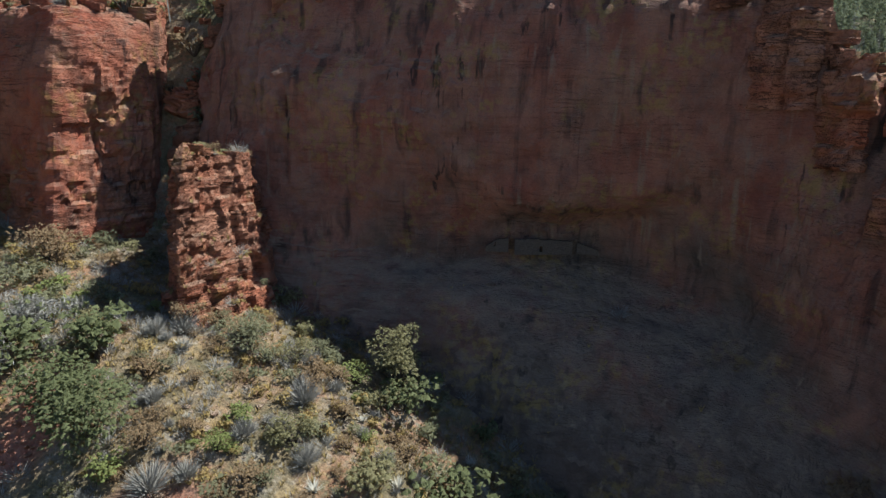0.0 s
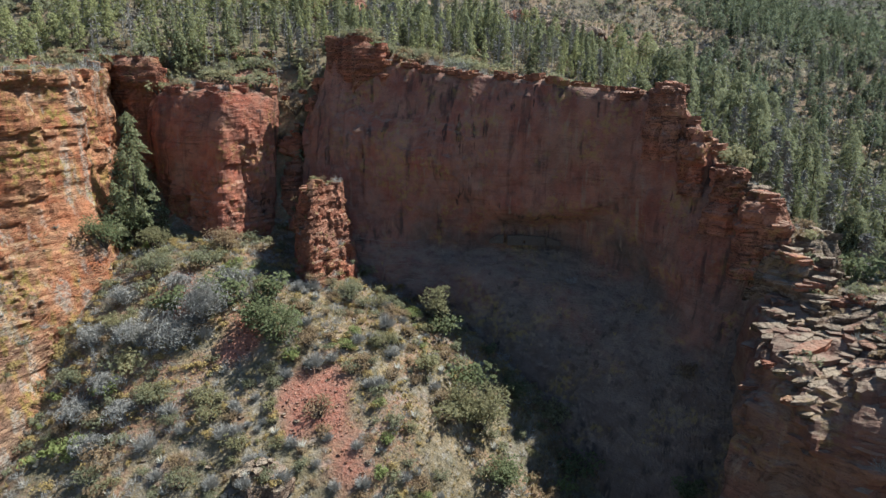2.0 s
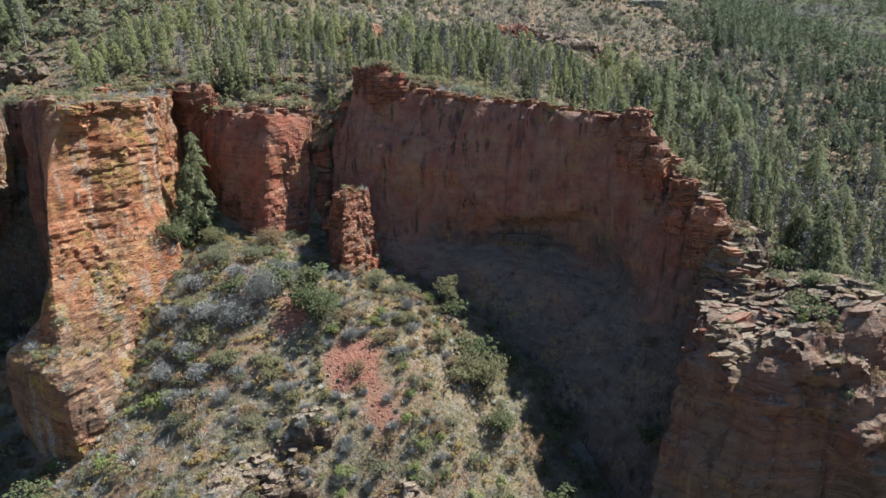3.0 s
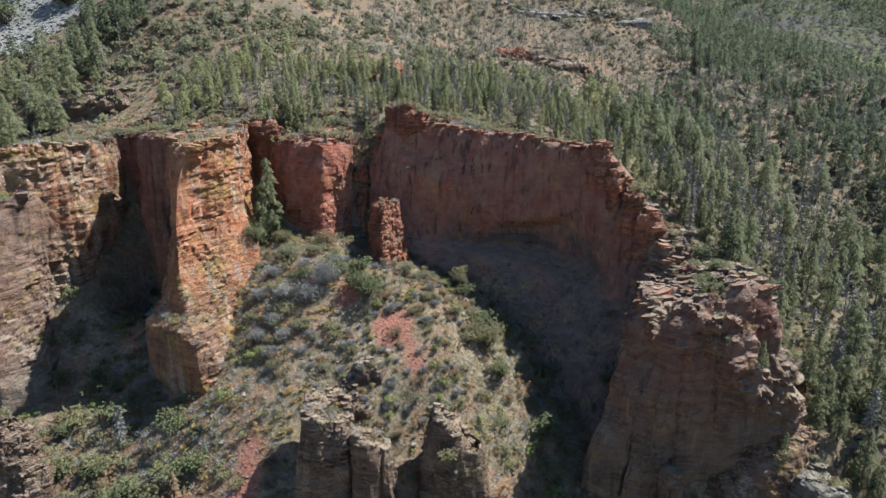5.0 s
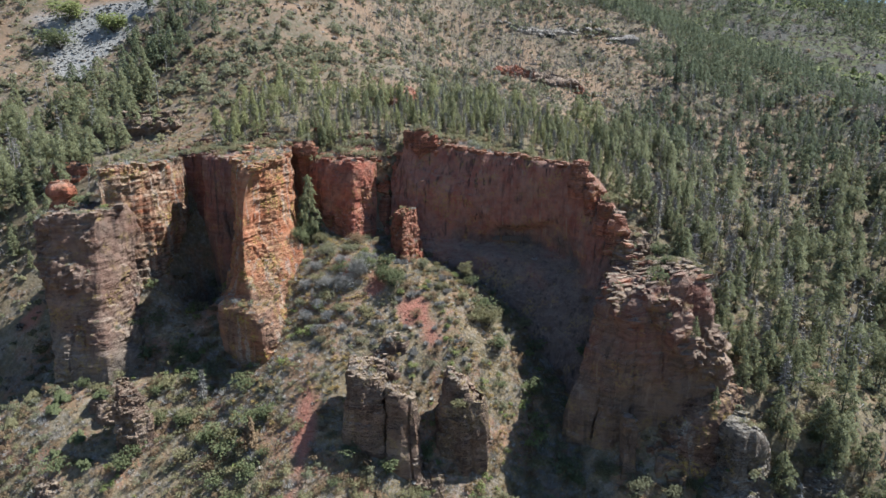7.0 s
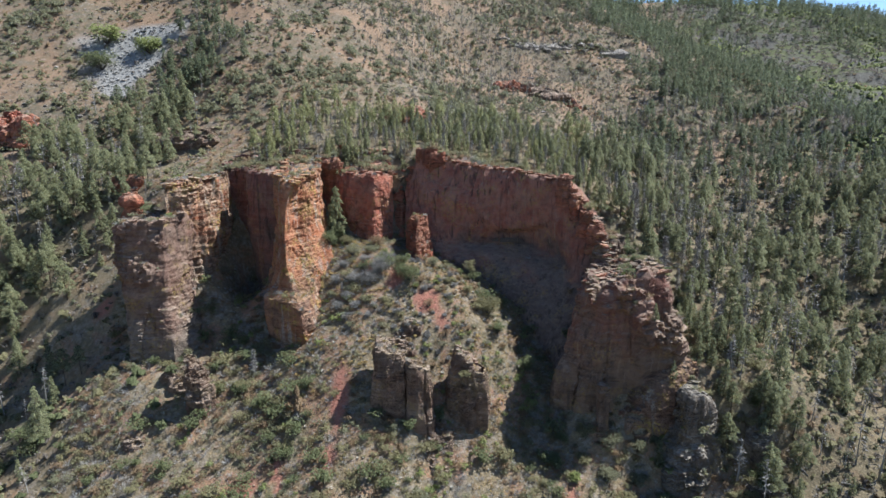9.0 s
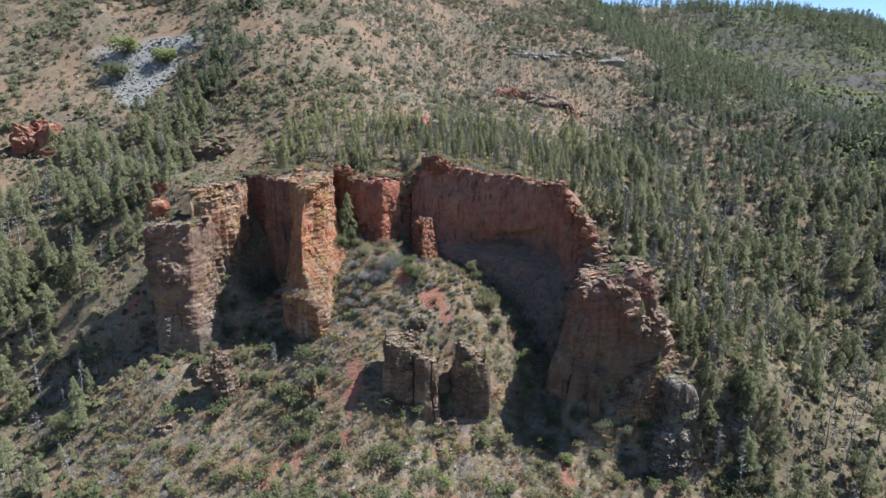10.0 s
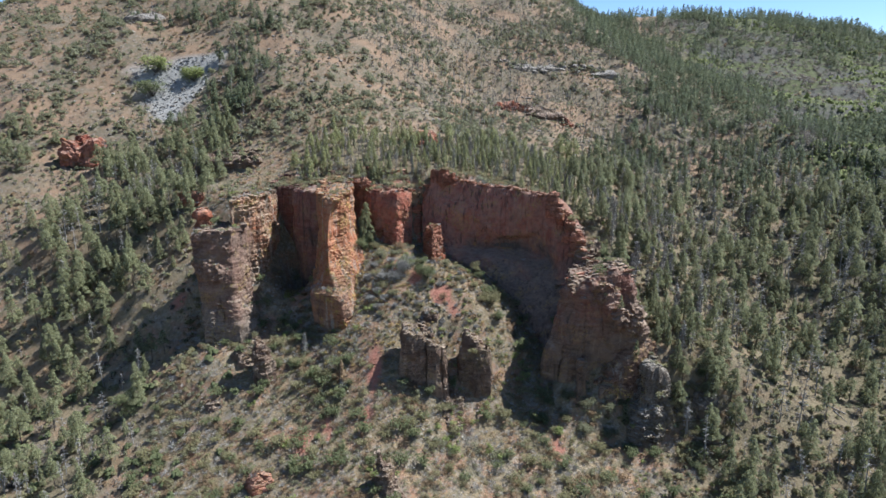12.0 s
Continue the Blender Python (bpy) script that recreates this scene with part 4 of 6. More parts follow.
def masonry_wall(name, x0, x1, y0, y1, z0, heights, holes, label):
    """A ragged-topped stone wall, 0.4 m thick, with openings through it."""
    n = int(round((x1 - x0) / 0.2))
    xs = np.linspace(0, 1, n + 1)
    rows = 14
    s = np.random.default_rng(int(abs(x0) * 10))
    top = np.interp(xs, np.linspace(0, 1, len(heights)), heights) + s.normal(0, 0.04, n + 1)
    bm = bmesh.new()
    side = []
    for depth in (0.0, 0.4):
        grid = [[bm.verts.new((x0 + (x1 - x0) * u + s.normal(0, 0.012), y0 + (y1 - y0) * u + depth + s.normal(0, 0.015), z0 + t * j / rows)) for j in range(rows + 1)] for u, t in zip(xs, top)]
        side.append(grid)

    def solid(i, j):
        if not (0 <= i < n and 0 <= j < rows):
            return False
        u, z = (x1 - x0) * (i + 0.5) / n, top[i] * (j + 0.5) / rows
        return not any(a < u < b and c < z < d for a, b, c, d in holes)

    front, back = side
    for i in range(n):
        for j in range(rows):
            if not solid(i, j):
                continue
            bm.faces.new((front[i][j], front[i + 1][j], front[i + 1][j + 1], front[i][j + 1]))
            bm.faces.new((back[i][j], back[i][j + 1], back[i + 1][j + 1], back[i + 1][j]))
            for (di, dj, e) in ((-1, 0, ((i, j), (i, j + 1))), (1, 0, ((i + 1, j), (i + 1, j + 1))), (0, -1, ((i, j), (i + 1, j))), (0, 1, ((i, j + 1), (i + 1, j + 1)))):
                if not solid(i + di, j + dj):
                    (a, b), (c, d) = e
                    bm.faces.new((front[a][b], front[c][d], back[c][d], back[a][b]))
    bmesh.ops.delete(bm, geom=[v for v in bm.verts if not v.link_faces], context="VERTS")
    bmesh.ops.recalc_face_normals(bm, faces=bm.faces[:])
    me = bpy.data.meshes.new(name)
    bm.to_mesh(me)
    bm.free()
    me.materials.append(MASONRY)
    return me


dwelling = tagged(new("cliff_dwelling"), "ruined pale masonry dwelling under the cliff overhang", "ruin")
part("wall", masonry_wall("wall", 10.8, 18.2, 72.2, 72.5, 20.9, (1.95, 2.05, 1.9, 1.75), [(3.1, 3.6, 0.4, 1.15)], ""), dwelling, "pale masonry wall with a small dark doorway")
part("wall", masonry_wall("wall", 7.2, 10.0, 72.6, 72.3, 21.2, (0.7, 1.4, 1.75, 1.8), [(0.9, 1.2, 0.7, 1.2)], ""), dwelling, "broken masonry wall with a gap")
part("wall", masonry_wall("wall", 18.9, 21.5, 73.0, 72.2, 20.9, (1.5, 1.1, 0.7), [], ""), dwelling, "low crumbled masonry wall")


def foliage_material(name, dark, light, through_light=0.25, patch=0.06, skyward=0.6, feather=0.0, airy=0.42):
    n = Nodes(name, 0.85, 0.15)
    c = n.mix(n.island, dark, light)
    c = n.mix(n.ramp(n.noise(patch, 3), 0.35, 0.65, 0, 0.5), c, dark)
    c = n.mix(n.ramp(n.random(), 0, 1, 0, 0.35), c, n.mix(0.5, c, light))
    soft = n.t.nodes.new("ShaderNodeMix")  # sprays of fine leaves catch light from the whole sky side
    soft.data_type = "VECTOR"
    soft.inputs["Factor"].default_value = skyward
    n.put(soft.inputs[4], n.nor)
    soft.inputs[5].default_value = (0.15, -0.1, 1.0)
    n.put(n.bsdf.inputs["Normal"], soft.outputs[1])
    n.put(n.bsdf.inputs["Base Color"], c)
    if through_light:
        t, tree = n.t, n.t.nodes
        tr = tree.new("ShaderNodeBsdfTranslucent")
        n.put(tr.inputs["Color"], c)
        mx = tree.new("ShaderNodeMixShader")
        mx.inputs[0].default_value = through_light
        t.links.new(n.bsdf.outputs[0], mx.inputs[1])
        t.links.new(tr.outputs[0], mx.inputs[2])
        out = mx.outputs[0]
        if feather:  # gaps between the needles
            gap = tree.new("ShaderNodeBsdfTransparent")
            cut = tree.new("ShaderNodeMixShader")
            n.put(cut.inputs[0], n.ramp(n.noise(feather, 2, rough=0.7), airy, airy + 0.14))
            t.links.new(out, cut.inputs[1])
            t.links.new(gap.outputs[0], cut.inputs[2])
            out = cut.outputs[0]
        t.links.new(out, tree["Material Output"].inputs["Surface"])
    return n.mat


PINE_LEAF = foliage_material("pine_needles", (0.156, 0.158, 0.075), (0.27, 0.268, 0.14), 0.45, 0.06, 0.5, 2.4)
YOUNG_PINE = foliage_material("young_pine_needles", (0.19, 0.19, 0.075), (0.33, 0.32, 0.145), 0.45, 0.06, 0.5, 2.6)
FAR_PINE = foliage_material("far_pine_needles", (0.108, 0.122, 0.064), (0.185, 0.197, 0.108), 0.45, 0.06, 0.5, 1.2)
OAK_LEAF = foliage_material("scrub_oak_leaves", (0.175, 0.172, 0.095), (0.3, 0.285, 0.17), 0.5, 0.06, 0.6, 4.5, 0.5)
HILL_OAK = foliage_material("hill_oak_leaves", (0.15, 0.145, 0.078), (0.25, 0.24, 0.14), 0.42, 0.03, 0.55, 1.2)
OAK_DARK = foliage_material("dark_oak_leaves", (0.11, 0.122, 0.054), (0.205, 0.214, 0.1), 0.42, 0.06, 0.55, 3.0, 0.52)
OLIVE_LEAF = foliage_material("olive_leaves", (0.2, 0.182, 0.088), (0.34, 0.302, 0.16), 0.5, 0.06, 0.6, 4.5, 0.5)
BRIGHT_LEAF = foliage_material("fresh_leaves", (0.165, 0.185, 0.058), (0.31, 0.325, 0.12), 0.4)
GREY_TWIG = foliage_material("grey_bare_twigs", (0.23, 0.212, 0.182), (0.43, 0.4, 0.35), 0.25)
RUST_LEAF = foliage_material("rusty_dry_leaves", (0.21, 0.142, 0.08), (0.36, 0.255, 0.145), 0.45, 0.06, 0.6, 4.5, 0.5)
DRY_BRUSH = foliage_material("grey_brown_brush", (0.15, 0.122, 0.092), (0.25, 0.21, 0.165), 0.3, 0.03, 0.5, 1.2)
STRAW = foliage_material("dry_grass", (0.26, 0.178, 0.062), (0.45, 0.335, 0.14), 0.3)
PALE_BLADE = foliage_material("pale_dead_blades", (0.36, 0.33, 0.265), (0.55, 0.51, 0.42), 0.15)


def bark_material(name, a, b):
    n = Nodes(name, 0.9, 0.15)
    c = n.mix(n.ramp(n.noise(2.0, 4, (1, 1, 0.3)), 0.35, 0.65), a, b)
    n.bump(n.noise(6.0, 3, (1, 1, 0.2)), 0.6, 0.05)
    return n.done(c)


BARK = bark_material("dark_bark", (0.05, 0.038, 0.03), (0.11, 0.085, 0.065))
DEAD_WOOD = bark_material("grey_dead_wood", (0.19, 0.17, 0.145), (0.32, 0.29, 0.25))

rng = np.random.default_rng(4)


def unit(v):
    return v / np.maximum(np.linalg.norm(v, axis=-1, keepdims=True), 1e-9)


def cards(centres, normals, size, droop=0.0, slim=0.6, along=None, single=False):
    """Ragged leaf sprays: one bent pair of triangles at each centre."""
    n = len(centres)
    nrm = unit(normals + rng.normal(0, 0.45, (n, 3)))
    a = unit(np.cross(nrm, rng.normal(0, 1, (n, 3)))) if along is None else unit(along + rng.normal(0, 0.35, (n, 3)))
    nrm = unit(nrm - a * (nrm * a).sum(1, keepdims=True))
    b = np.cross(nrm, a)
    s = size * rng.uniform(0.6, 1.3, n)[:, None]
    p0 = centres - a * s * 0.5
    p1 = centres + b * s * slim * rng.uniform(0.3, 0.7, (n, 1)) + nrm * s * 0.12
    p2 = centres + a * s * 0.5 - np.array((0, 0, droop)) * s
    p3 = centres - b * s * slim * rng.uniform(0.3, 0.7, (n, 1)) + nrm * s * 0.12
    if single:  # one slender triangle a spray
        w = b * s * slim * rng.uniform(0.35, 0.6, (n, 1))
        return np.stack([p0 - w, p0 + w, p2], 1).reshape(-1, 3), np.arange(3 * n).reshape(-1, 3)
    v = np.stack([p0, p1, p2, p3], 1).reshape(-1, 3)
    i = np.arange(n)[:, None] * 4
    f = np.concatenate([i + (0, 1, 2), i + (0, 2, 3)], 0)
    return v, f


def puffs(centres, outs, sizes, sides=5, rise=0.5, droop=0.3):
    """Tufts of needles or leaves: a small ragged dome round each centre, drooping outwards."""
    n = len(centres)
    o = unit(outs * (1, 1, 0.3) + (0, 0, 1e-4))
    t = unit(np.cross((0, 0, 1.0), o))
    up = np.cross(o, t)
    s = (sizes * rng.uniform(0.75, 1.25, n))[:, None]
    v = np.empty((n, sides + 1, 3))
    v[:, 0] = centres + up * s * rise * rng.uniform(0.7, 1.3, (n, 1)) + o * s * 0.2
    turn = rng.uniform(0, 6.283, n)
    for k in range(sides):
        a = (turn + 2 * math.pi * (k + rng.uniform(-0.25, 0.25, n)) / sides)[:, None]
        r = s * rng.uniform(0.6, 1.2, (n, 1))
        v[:, k + 1] = centres + o * np.cos(a) * r * 1.15 + t * np.sin(a) * r * 0.9 - up * r * (droop * (0.8 + 0.6 * np.cos(a)))
    ring = np.array([(0, 1 + k, 1 + (k + 1) % sides) for k in range(sides)])
    f = ring[None] + (np.arange(n) * (sides + 1))[:, None, None]
    return v.reshape(-1, 3), f.reshape(-1, 3)


def tube(points, radii, sides=5):
    """A tapered limb along points."""
    pts = np.array(points, float)
    v = []
    for k, p in enumerate(pts):
        d = unit(pts[min(k + 1, len(pts) - 1)] - pts[max(k - 1, 0)])
        a = unit(np.cross(d, (0.31, 0.95, 0.1) if abs(d[2]) > 0.5 else (0, 0, 1)))
        b = np.cross(d, a)
        for s in range(sides):
            t = 2 * math.pi * s / sides
            v.append(p + (a * math.cos(t) + b * math.sin(t)) * radii[k])
    f = []
    for k in range(len(pts) - 1):
        for s in range(sides):
            q, r = k * sides + s, k * sides + (s + 1) % sides
            f += [(q, r, r + sides), (q, r + sides, q + sides)]
    return np.array(v), np.array(f)


def joined(bits):
    vs, fs, n = [], [], 0
    for v, f in bits:
        vs.append(v)
        fs.append(f + n)
        n += len(v)
    return np.concatenate(vs), np.concatenate(fs)


def pine_shape(height, width, count, size, bare=0.2, round_top=0.0, ragged_sprays=0, sides=5):
    """Trunk and crown of a conifer: boughs in loose whorls, each ending in drooping tufts."""
    lean = rng.normal(0, 0.012, 2)
    zs = np.linspace(-0.3, height * 0.97, 5)
    detail = count > 60
    trunk = tube([(lean[0] * z, lean[1] * z, z) for z in zs], np.linspace(height * 0.016, 0.03, 5)) if detail else tube([(0, 0, -0.3), (0, 0, height * 0.9)], [height * 0.014, 0.05], 3)
    h = bare + (1 - bare) * (np.arange(count) + rng.uniform(0, 1, count)) / count
    h = bare + (h - bare) * (0.75 + 0.25 * (h - bare) / (1 - bare))
    u = np.clip((h - bare) / (1 - bare), 0, 1)
    ang = np.arange(count) * 2.39996 + rng.normal(0, 0.35, count)
    r_max = width * 0.5 * (1 - u) ** (0.8 - 0.35 * round_top) * np.clip(u * 5 + 0.45, 0, 1)
    r_max *= 1 + 0.22 * np.sin(ang + h * 9) + 0.16 * np.sin(ang * 2 - h * 23)
    r = r_max * np.sqrt(rng.uniform(0.15, 0.85, count))
    z = h * height - 0.2 * r + 0.1
    c = np.stack([np.cos(ang) * r + lean[0] * z, np.sin(ang) * r + lean[1] * z, z], 1)
    out = np.stack([np.cos(ang), np.sin(ang), np.full(count, -0.2)], 1)
    crown = [puffs(c, out, size * (0.55 + 0.75 * np.sqrt(np.clip(r_max / (width * 0.5), 0, 1.2))), sides, 0.6, 0.4)]
    tip = np.array([(lean[0] * height, lean[1] * height, height * 0.97)])
    crown.append(puffs(tip, np.array([(1.0, 0, 0)]), np.array([size * 0.5]), sides, 1.6, 0.9))
    if ragged_sprays:
        k = rng.integers(0, count, ragged_sprays)
        crown.append(cards(c[k] + out[k] * size * 0.6, out[k] * 0.5 + (0, 0, 0.8), size * 1.1, 0.15, 0.35, out[k]))
    return trunk, joined(crown)


def snag_shape(height, limbs, sprays, width=3.2, detail=True):
    """A dead standing tree: bare trunk, thin broken limbs and fine grey twigs."""
    lean = rng.normal(0, 0.03, 2)
    bits = [tube([(lean[0] * z, lean[1] * z, z) for z in np.linspace(0, height, 4)], np.linspace(height * 0.017, 0.05, 4), 5 if detail else 3)]
    for _ in range(limbs):
        z = height * rng.uniform(0.22, 0.97)
        a = rng.uniform(0, 2 * math.pi)
        ln = height * 0.16 * (1.15 - z / height) * rng.uniform(0.5, 1.3) + 0.25
        o = np.array((lean[0] * z, lean[1] * z, z))
        tip = o + np.array((math.cos(a) * ln, math.sin(a) * ln, ln * rng.uniform(-0.35, 0.25)))
        bits.append(tube([o, tip], [0.045, 0.02], 3))
    h = rng.uniform(0.2, 1.0, sprays)
    r = width * 0.5 * np.sqrt(np.clip(1.05 - h, 0.02, 1)) * rng.uniform(0.2, 1.0, sprays)
    ang = rng.uniform(0, 2 * math.pi, sprays)
    c = np.stack([np.cos(ang) * r + lean[0] * h * height, np.sin(ang) * r + lean[1] * h * height, h * height - 0.15 * r], 1)
    out = np.stack([np.cos(ang), np.sin(ang), rng.uniform(-0.5, 0.4, sprays)], 1)
    bits.append(cards(c, rng.normal(0, 1, (sprays, 3)), 1.3, 0.1, 0.1 if detail else 0.2, out))
    return joined(bits)


def shrub_shape(width, height, count, size, lumps=5, upright=0.3, slim=0.6, single=False):
    """Stems and ragged foliage of a shrub with several lobes."""
    cs = np.clip(rng.normal(0, 1, (lumps, 3)), -1.4, 1.4) * (width * 0.24, width * 0.24, height * 0.12) + (0, 0, height * 0.55)
    rs = rng.uniform(0.45, 0.8, lumps) * min(width, height * 1.4) * 0.42
    k = rng.integers(0, lumps, count)
    d = unit(rng.normal(0, 1, (count, 3)) + (0, 0, 0.35))
    p = cs[k] + d * rs[k][:, None] * rng.uniform(0.55, 1.05, (count, 1)) * (1, 1, 0.85)
    p[:, 2] = np.maximum(p[:, 2], 0.05 + 0.1 * rng.random(count))
    if single or slim < 0.3:
        return forked(cs), cards(p, d + (0, 0, upright), size, 0.0, slim, None, single)
    n = count // 3
    tufts = puffs(p[:n], d[:n], np.full(n, size * 0.6), 5, 0.5, 0.4)
    return forked(cs), joined([tufts, cards(p[n:], d[n:] + (0, 0, upright), size * 0.8, 0.0, slim)])


def forked(tips, radius=0.08):
    """Stems that spread from one root, in one piece."""
    ring = np.array(((1, 0, 0), (0, 1, 0), (-1, 0, 0), (0, -1, 0)), float)
    v, f = [ring * radius * 1.6 - (0, 0, 0.25)], []
    for c in tips:
        n = len(v) * 4
        v += [ring * radius + c * 0.5 + rng.normal(0, 0.05, 3), ring * radius * 0.3 + c]
        for lo, hi in ((0, n), (n, n + 4)):
            for s in range(4):
                q = (s + 1) % 4
                f += [(lo + s, lo + q, hi + q), (lo + s, hi + q, hi + s)]
    return np.concatenate(v), np.array(f)


def twig_shape(width, height, count):
    """Bare grey brush: many thin twigs fanning up from the root."""
    a = rng.uniform(0, 2 * math.pi, count)
    r = width * 0.5 * np.sqrt(rng.random(count))
    z = height * rng.uniform(0.35, 1.0, count) * np.sqrt(np.clip(1.15 - (2 * r / width) ** 2 * 0.8, 0.1, 1))
    tip = np.stack([np.cos(a) * r, np.sin(a) * r, z], 1)
    base = tip * rng.uniform(0.15, 0.65, (count, 1)) + rng.normal(0, 0.04, (count, 3))
    side = unit(np.cross(tip - base, rng.normal(0, 1, (count, 3)))) * rng.uniform(0.012, 0.034, (count, 1)) * (0.8 + 0.2 * height)
    v = np.stack([base - side, base + side, tip + side * 0.4], 1).reshape(-1, 3)
    return v, np.arange(count * 3).reshape(-1, 3)


def tuft_shape(blades, height, spread):
    a = rng.uniform(0, 2 * math.pi, blades)
    out = spread * rng.uniform(0.4, 1.0, blades)
    z = height * rng.uniform(0.5, 1.0, blades)
    tip = np.stack([np.cos(a) * out, np.sin(a) * out, z], 1)
    base = tip * (0.1, 0.1, 0)
    side = np.stack([-np.sin(a), np.cos(a), 0 * a], 1) * (0.035 + 0.03 * height)
    v = np.stack([base - side, base + side, tip], 1).reshape(-1, 3)
    return v, np.arange(blades * 3).reshape(-1, 3)


def stone_shape(flat=0.6, seed=0, sub=1):
    bm = bmesh.new()
    bmesh.ops.create_icosphere(bm, subdivisions=sub, radius=1.0)
    v = np.array([w.co[:] for w in bm.verts])
    f = np.array([[w.index for w in t.verts] for t in bm.faces])
    bm.free()
    s = np.random.default_rng(seed)
    for _ in range(6):
        d = unit(s.normal(0, 1, 3))
        cut = s.uniform(0.45, 0.8)
        over = np.maximum(v @ d - cut, 0)
        v = v - over[:, None] * d * 0.9
    v = v * (s.uniform(0.8, 1.2), s.uniform(0.7, 1.1), flat)
    return v + s.normal(0, 0.05, v.shape), f


def many(name, shapes, spots, material, label, category, parent=None):
    """One object of uncountable repeats: spots (n, 5) of x, y, z, turn, scale."""
    spots = np.asarray(spots, float)
    if not len(spots):
        return None
    pick = rng.integers(0, len(shapes), len(spots))
    vs, fs, n = [], [], 0
    for k, (v, f) in enumerate(shapes):
        s = spots[pick == k]
        if not len(s):
            continue
        c, sn, sc = np.cos(s[:, 3]), np.sin(s[:, 3]), s[:, 4]
        w = np.empty((len(s), len(v), 3))
        w[:, :, 0] = (c[:, None] * v[:, 0] - sn[:, None] * v[:, 1]) * sc[:, None] + s[:, 0, None]
        w[:, :, 1] = (sn[:, None] * v[:, 0] + c[:, None] * v[:, 1]) * sc[:, None] + s[:, 1, None]
        w[:, :, 2] = v[:, 2] * sc[:, None] + s[:, 2, None]
        vs.append(w.reshape(-1, 3))
        fs.append((f[None] + (np.arange(len(s)) * len(v))[:, None, None]).reshape(-1, 3) + n)
        n += len(s) * len(v)
    ob = new(name, mesh_from(name, np.concatenate(vs), np.concatenate(fs), material))
    if parent:
        ob.parent = parent
        return tagged(ob, kind="stuff")
    return tagged(ob, label, category, kind="stuff")


def many_twin(name, shapes, spots, mats, label, category, second):
    """The same for plants of two meshes (foliage and wood), kept in step."""
    global rng
    state = rng.bit_generator.state
    top = many(name, [b for _, b in shapes], spots, mats[1], label, category)
    if top:
        rng.bit_generator.state = state
        many(second, [a for a, _ in shapes], spots, mats[0], "", "", top)


# Scatter.
def scatter(x0, x1, y0, y1, gap, chance, low=0.55, sink=0.15, size=(0.7, 1.3)):
    """Jittered spots where chance(x, y) allows, seated on what is there."""
    gx, gy = np.meshgrid(np.arange(x0, x1, gap), np.arange(y0, y1, gap))
    x = gx.ravel() + rng.uniform(-0.5, 0.5, gx.size) * gap
    y = gy.ravel() + rng.uniform(-0.5, 0.5, gx.size) * gap
    keep = rng.random(len(x)) < chance(x, y)
    x, y = x[keep], y[keep]
    near = (np.abs(x + 20) < 170) & (np.abs(y - 40) < 105)
    z = ground_z(x, y)
    up = np.ones(len(x))
    for k in np.nonzero(near)[0]:
        z[k], up[k] = seat(x[k], y[k])
    ok = (up > 0.35) & ((z - ground_z(x, y) < 1.2) | (up > low))
    wall = (x > -14) & (x < 48) & (y > 14) & (y < 76) & (z - ground_z(x, y) > 1.5)
    ok &= ~wall | (rng.random(len(x)) < 0.06)
    out = np.stack([x, y, z - sink, rng.uniform(0, 6.283, len(x)), rng.uniform(*size, len(x))], 1)
    return out[ok]


def patch(x, y, scale, seed, lo, hi):
    n = fbm(np.stack([x, y, 0 * x], 1), scale, 3, seed)
    return np.clip((n - lo) / (hi - lo), 0, 1)


def step_up(v, lo, hi):
    return np.clip((v - lo) / (hi - lo), 0, 1)


def in_view(x, y):
    return (np.abs(x + 18) < (y + 262) * 0.80 + 6).astype(float)


def pine_chance(x, y):
    edge = 62 + np.clip((40 - y) * 0.35, -8, 30)
    right = step_up(x, edge, edge + 14) * step_up(y, -120, -60)
    right *= 0.64 + 0.33 * np.maximum(step_up(y, 20, 110), step_up(x, 220, 300))
    band = step_up(y, 91, 100) * (1 - step_up(y + 0.12 * np.abs(x + 20), 145, 180)) * step_up(x, -112, -95) * 0.9
    band = band * (0.75 + 0.25 * patch(x, y, 26, 31, -0.25, 0.2))
    left = (1 - step_up(x, -168, -150)) * step_up(y, -60, -20) * (1 - step_up(y - 0.0 * x, 150, 215)) * (0.42 + 0.45 * patch(x, y, 40, 35, -0.3, 0.3))
    left *= np.where(x < -250, 0.5, 1.0) * (1 - 0.95 * near_to(x, y, -172, 38, 34, 30))
    draw = near_to(x, y, -178, 225, 20, 70) * 0.95 + near_to(x, y, -235, 330, 50, 22) * 0.5
    hill = (y > 190) * 0.008 * (x < 90)
    shoulder = step_up(x - 0.12 * (y - 200), 75, 140) * step_up(y, 150, 230) * (0.45 + 0.55 * patch(x, y, 70, 37, -0.3, 0.2))
    gone = near_to(x, y, 150, 400, 50, 60) * 0.8 + near_to(x, y, 70, 330, 60, 50) * 0.9 + near_to(x, y, 530, 660, 150, 110) * 0.9 + near_to(x, y, 440, 460, 70, 80) * 0.9 + near_to(x, y, 410, 780, 60, 40) * 0.7 + near_to(x, y, 490, 660, 170, 190) * 1.0 + near_to(x, y, -262, 150, 22, 26)
    low_wood = 0.44 * step_up(x, 88, 104) * step_up(y, -110, -80) * (1 - step_up(y, 60, 100))
    c = np.maximum.reduce([low_wood, np.where(y > 200, shoulder, right * (0.6 + 0.4 * patch(x, y, 45, 38, -0.4, 0.1))), band, left, draw, hill])
    return np.clip(c - gone, 0, 1) * (1 - np.clip(1.6 * near_to(x, y, -236, 238, 34, 36), 0, 1)) * in_view(x, y)


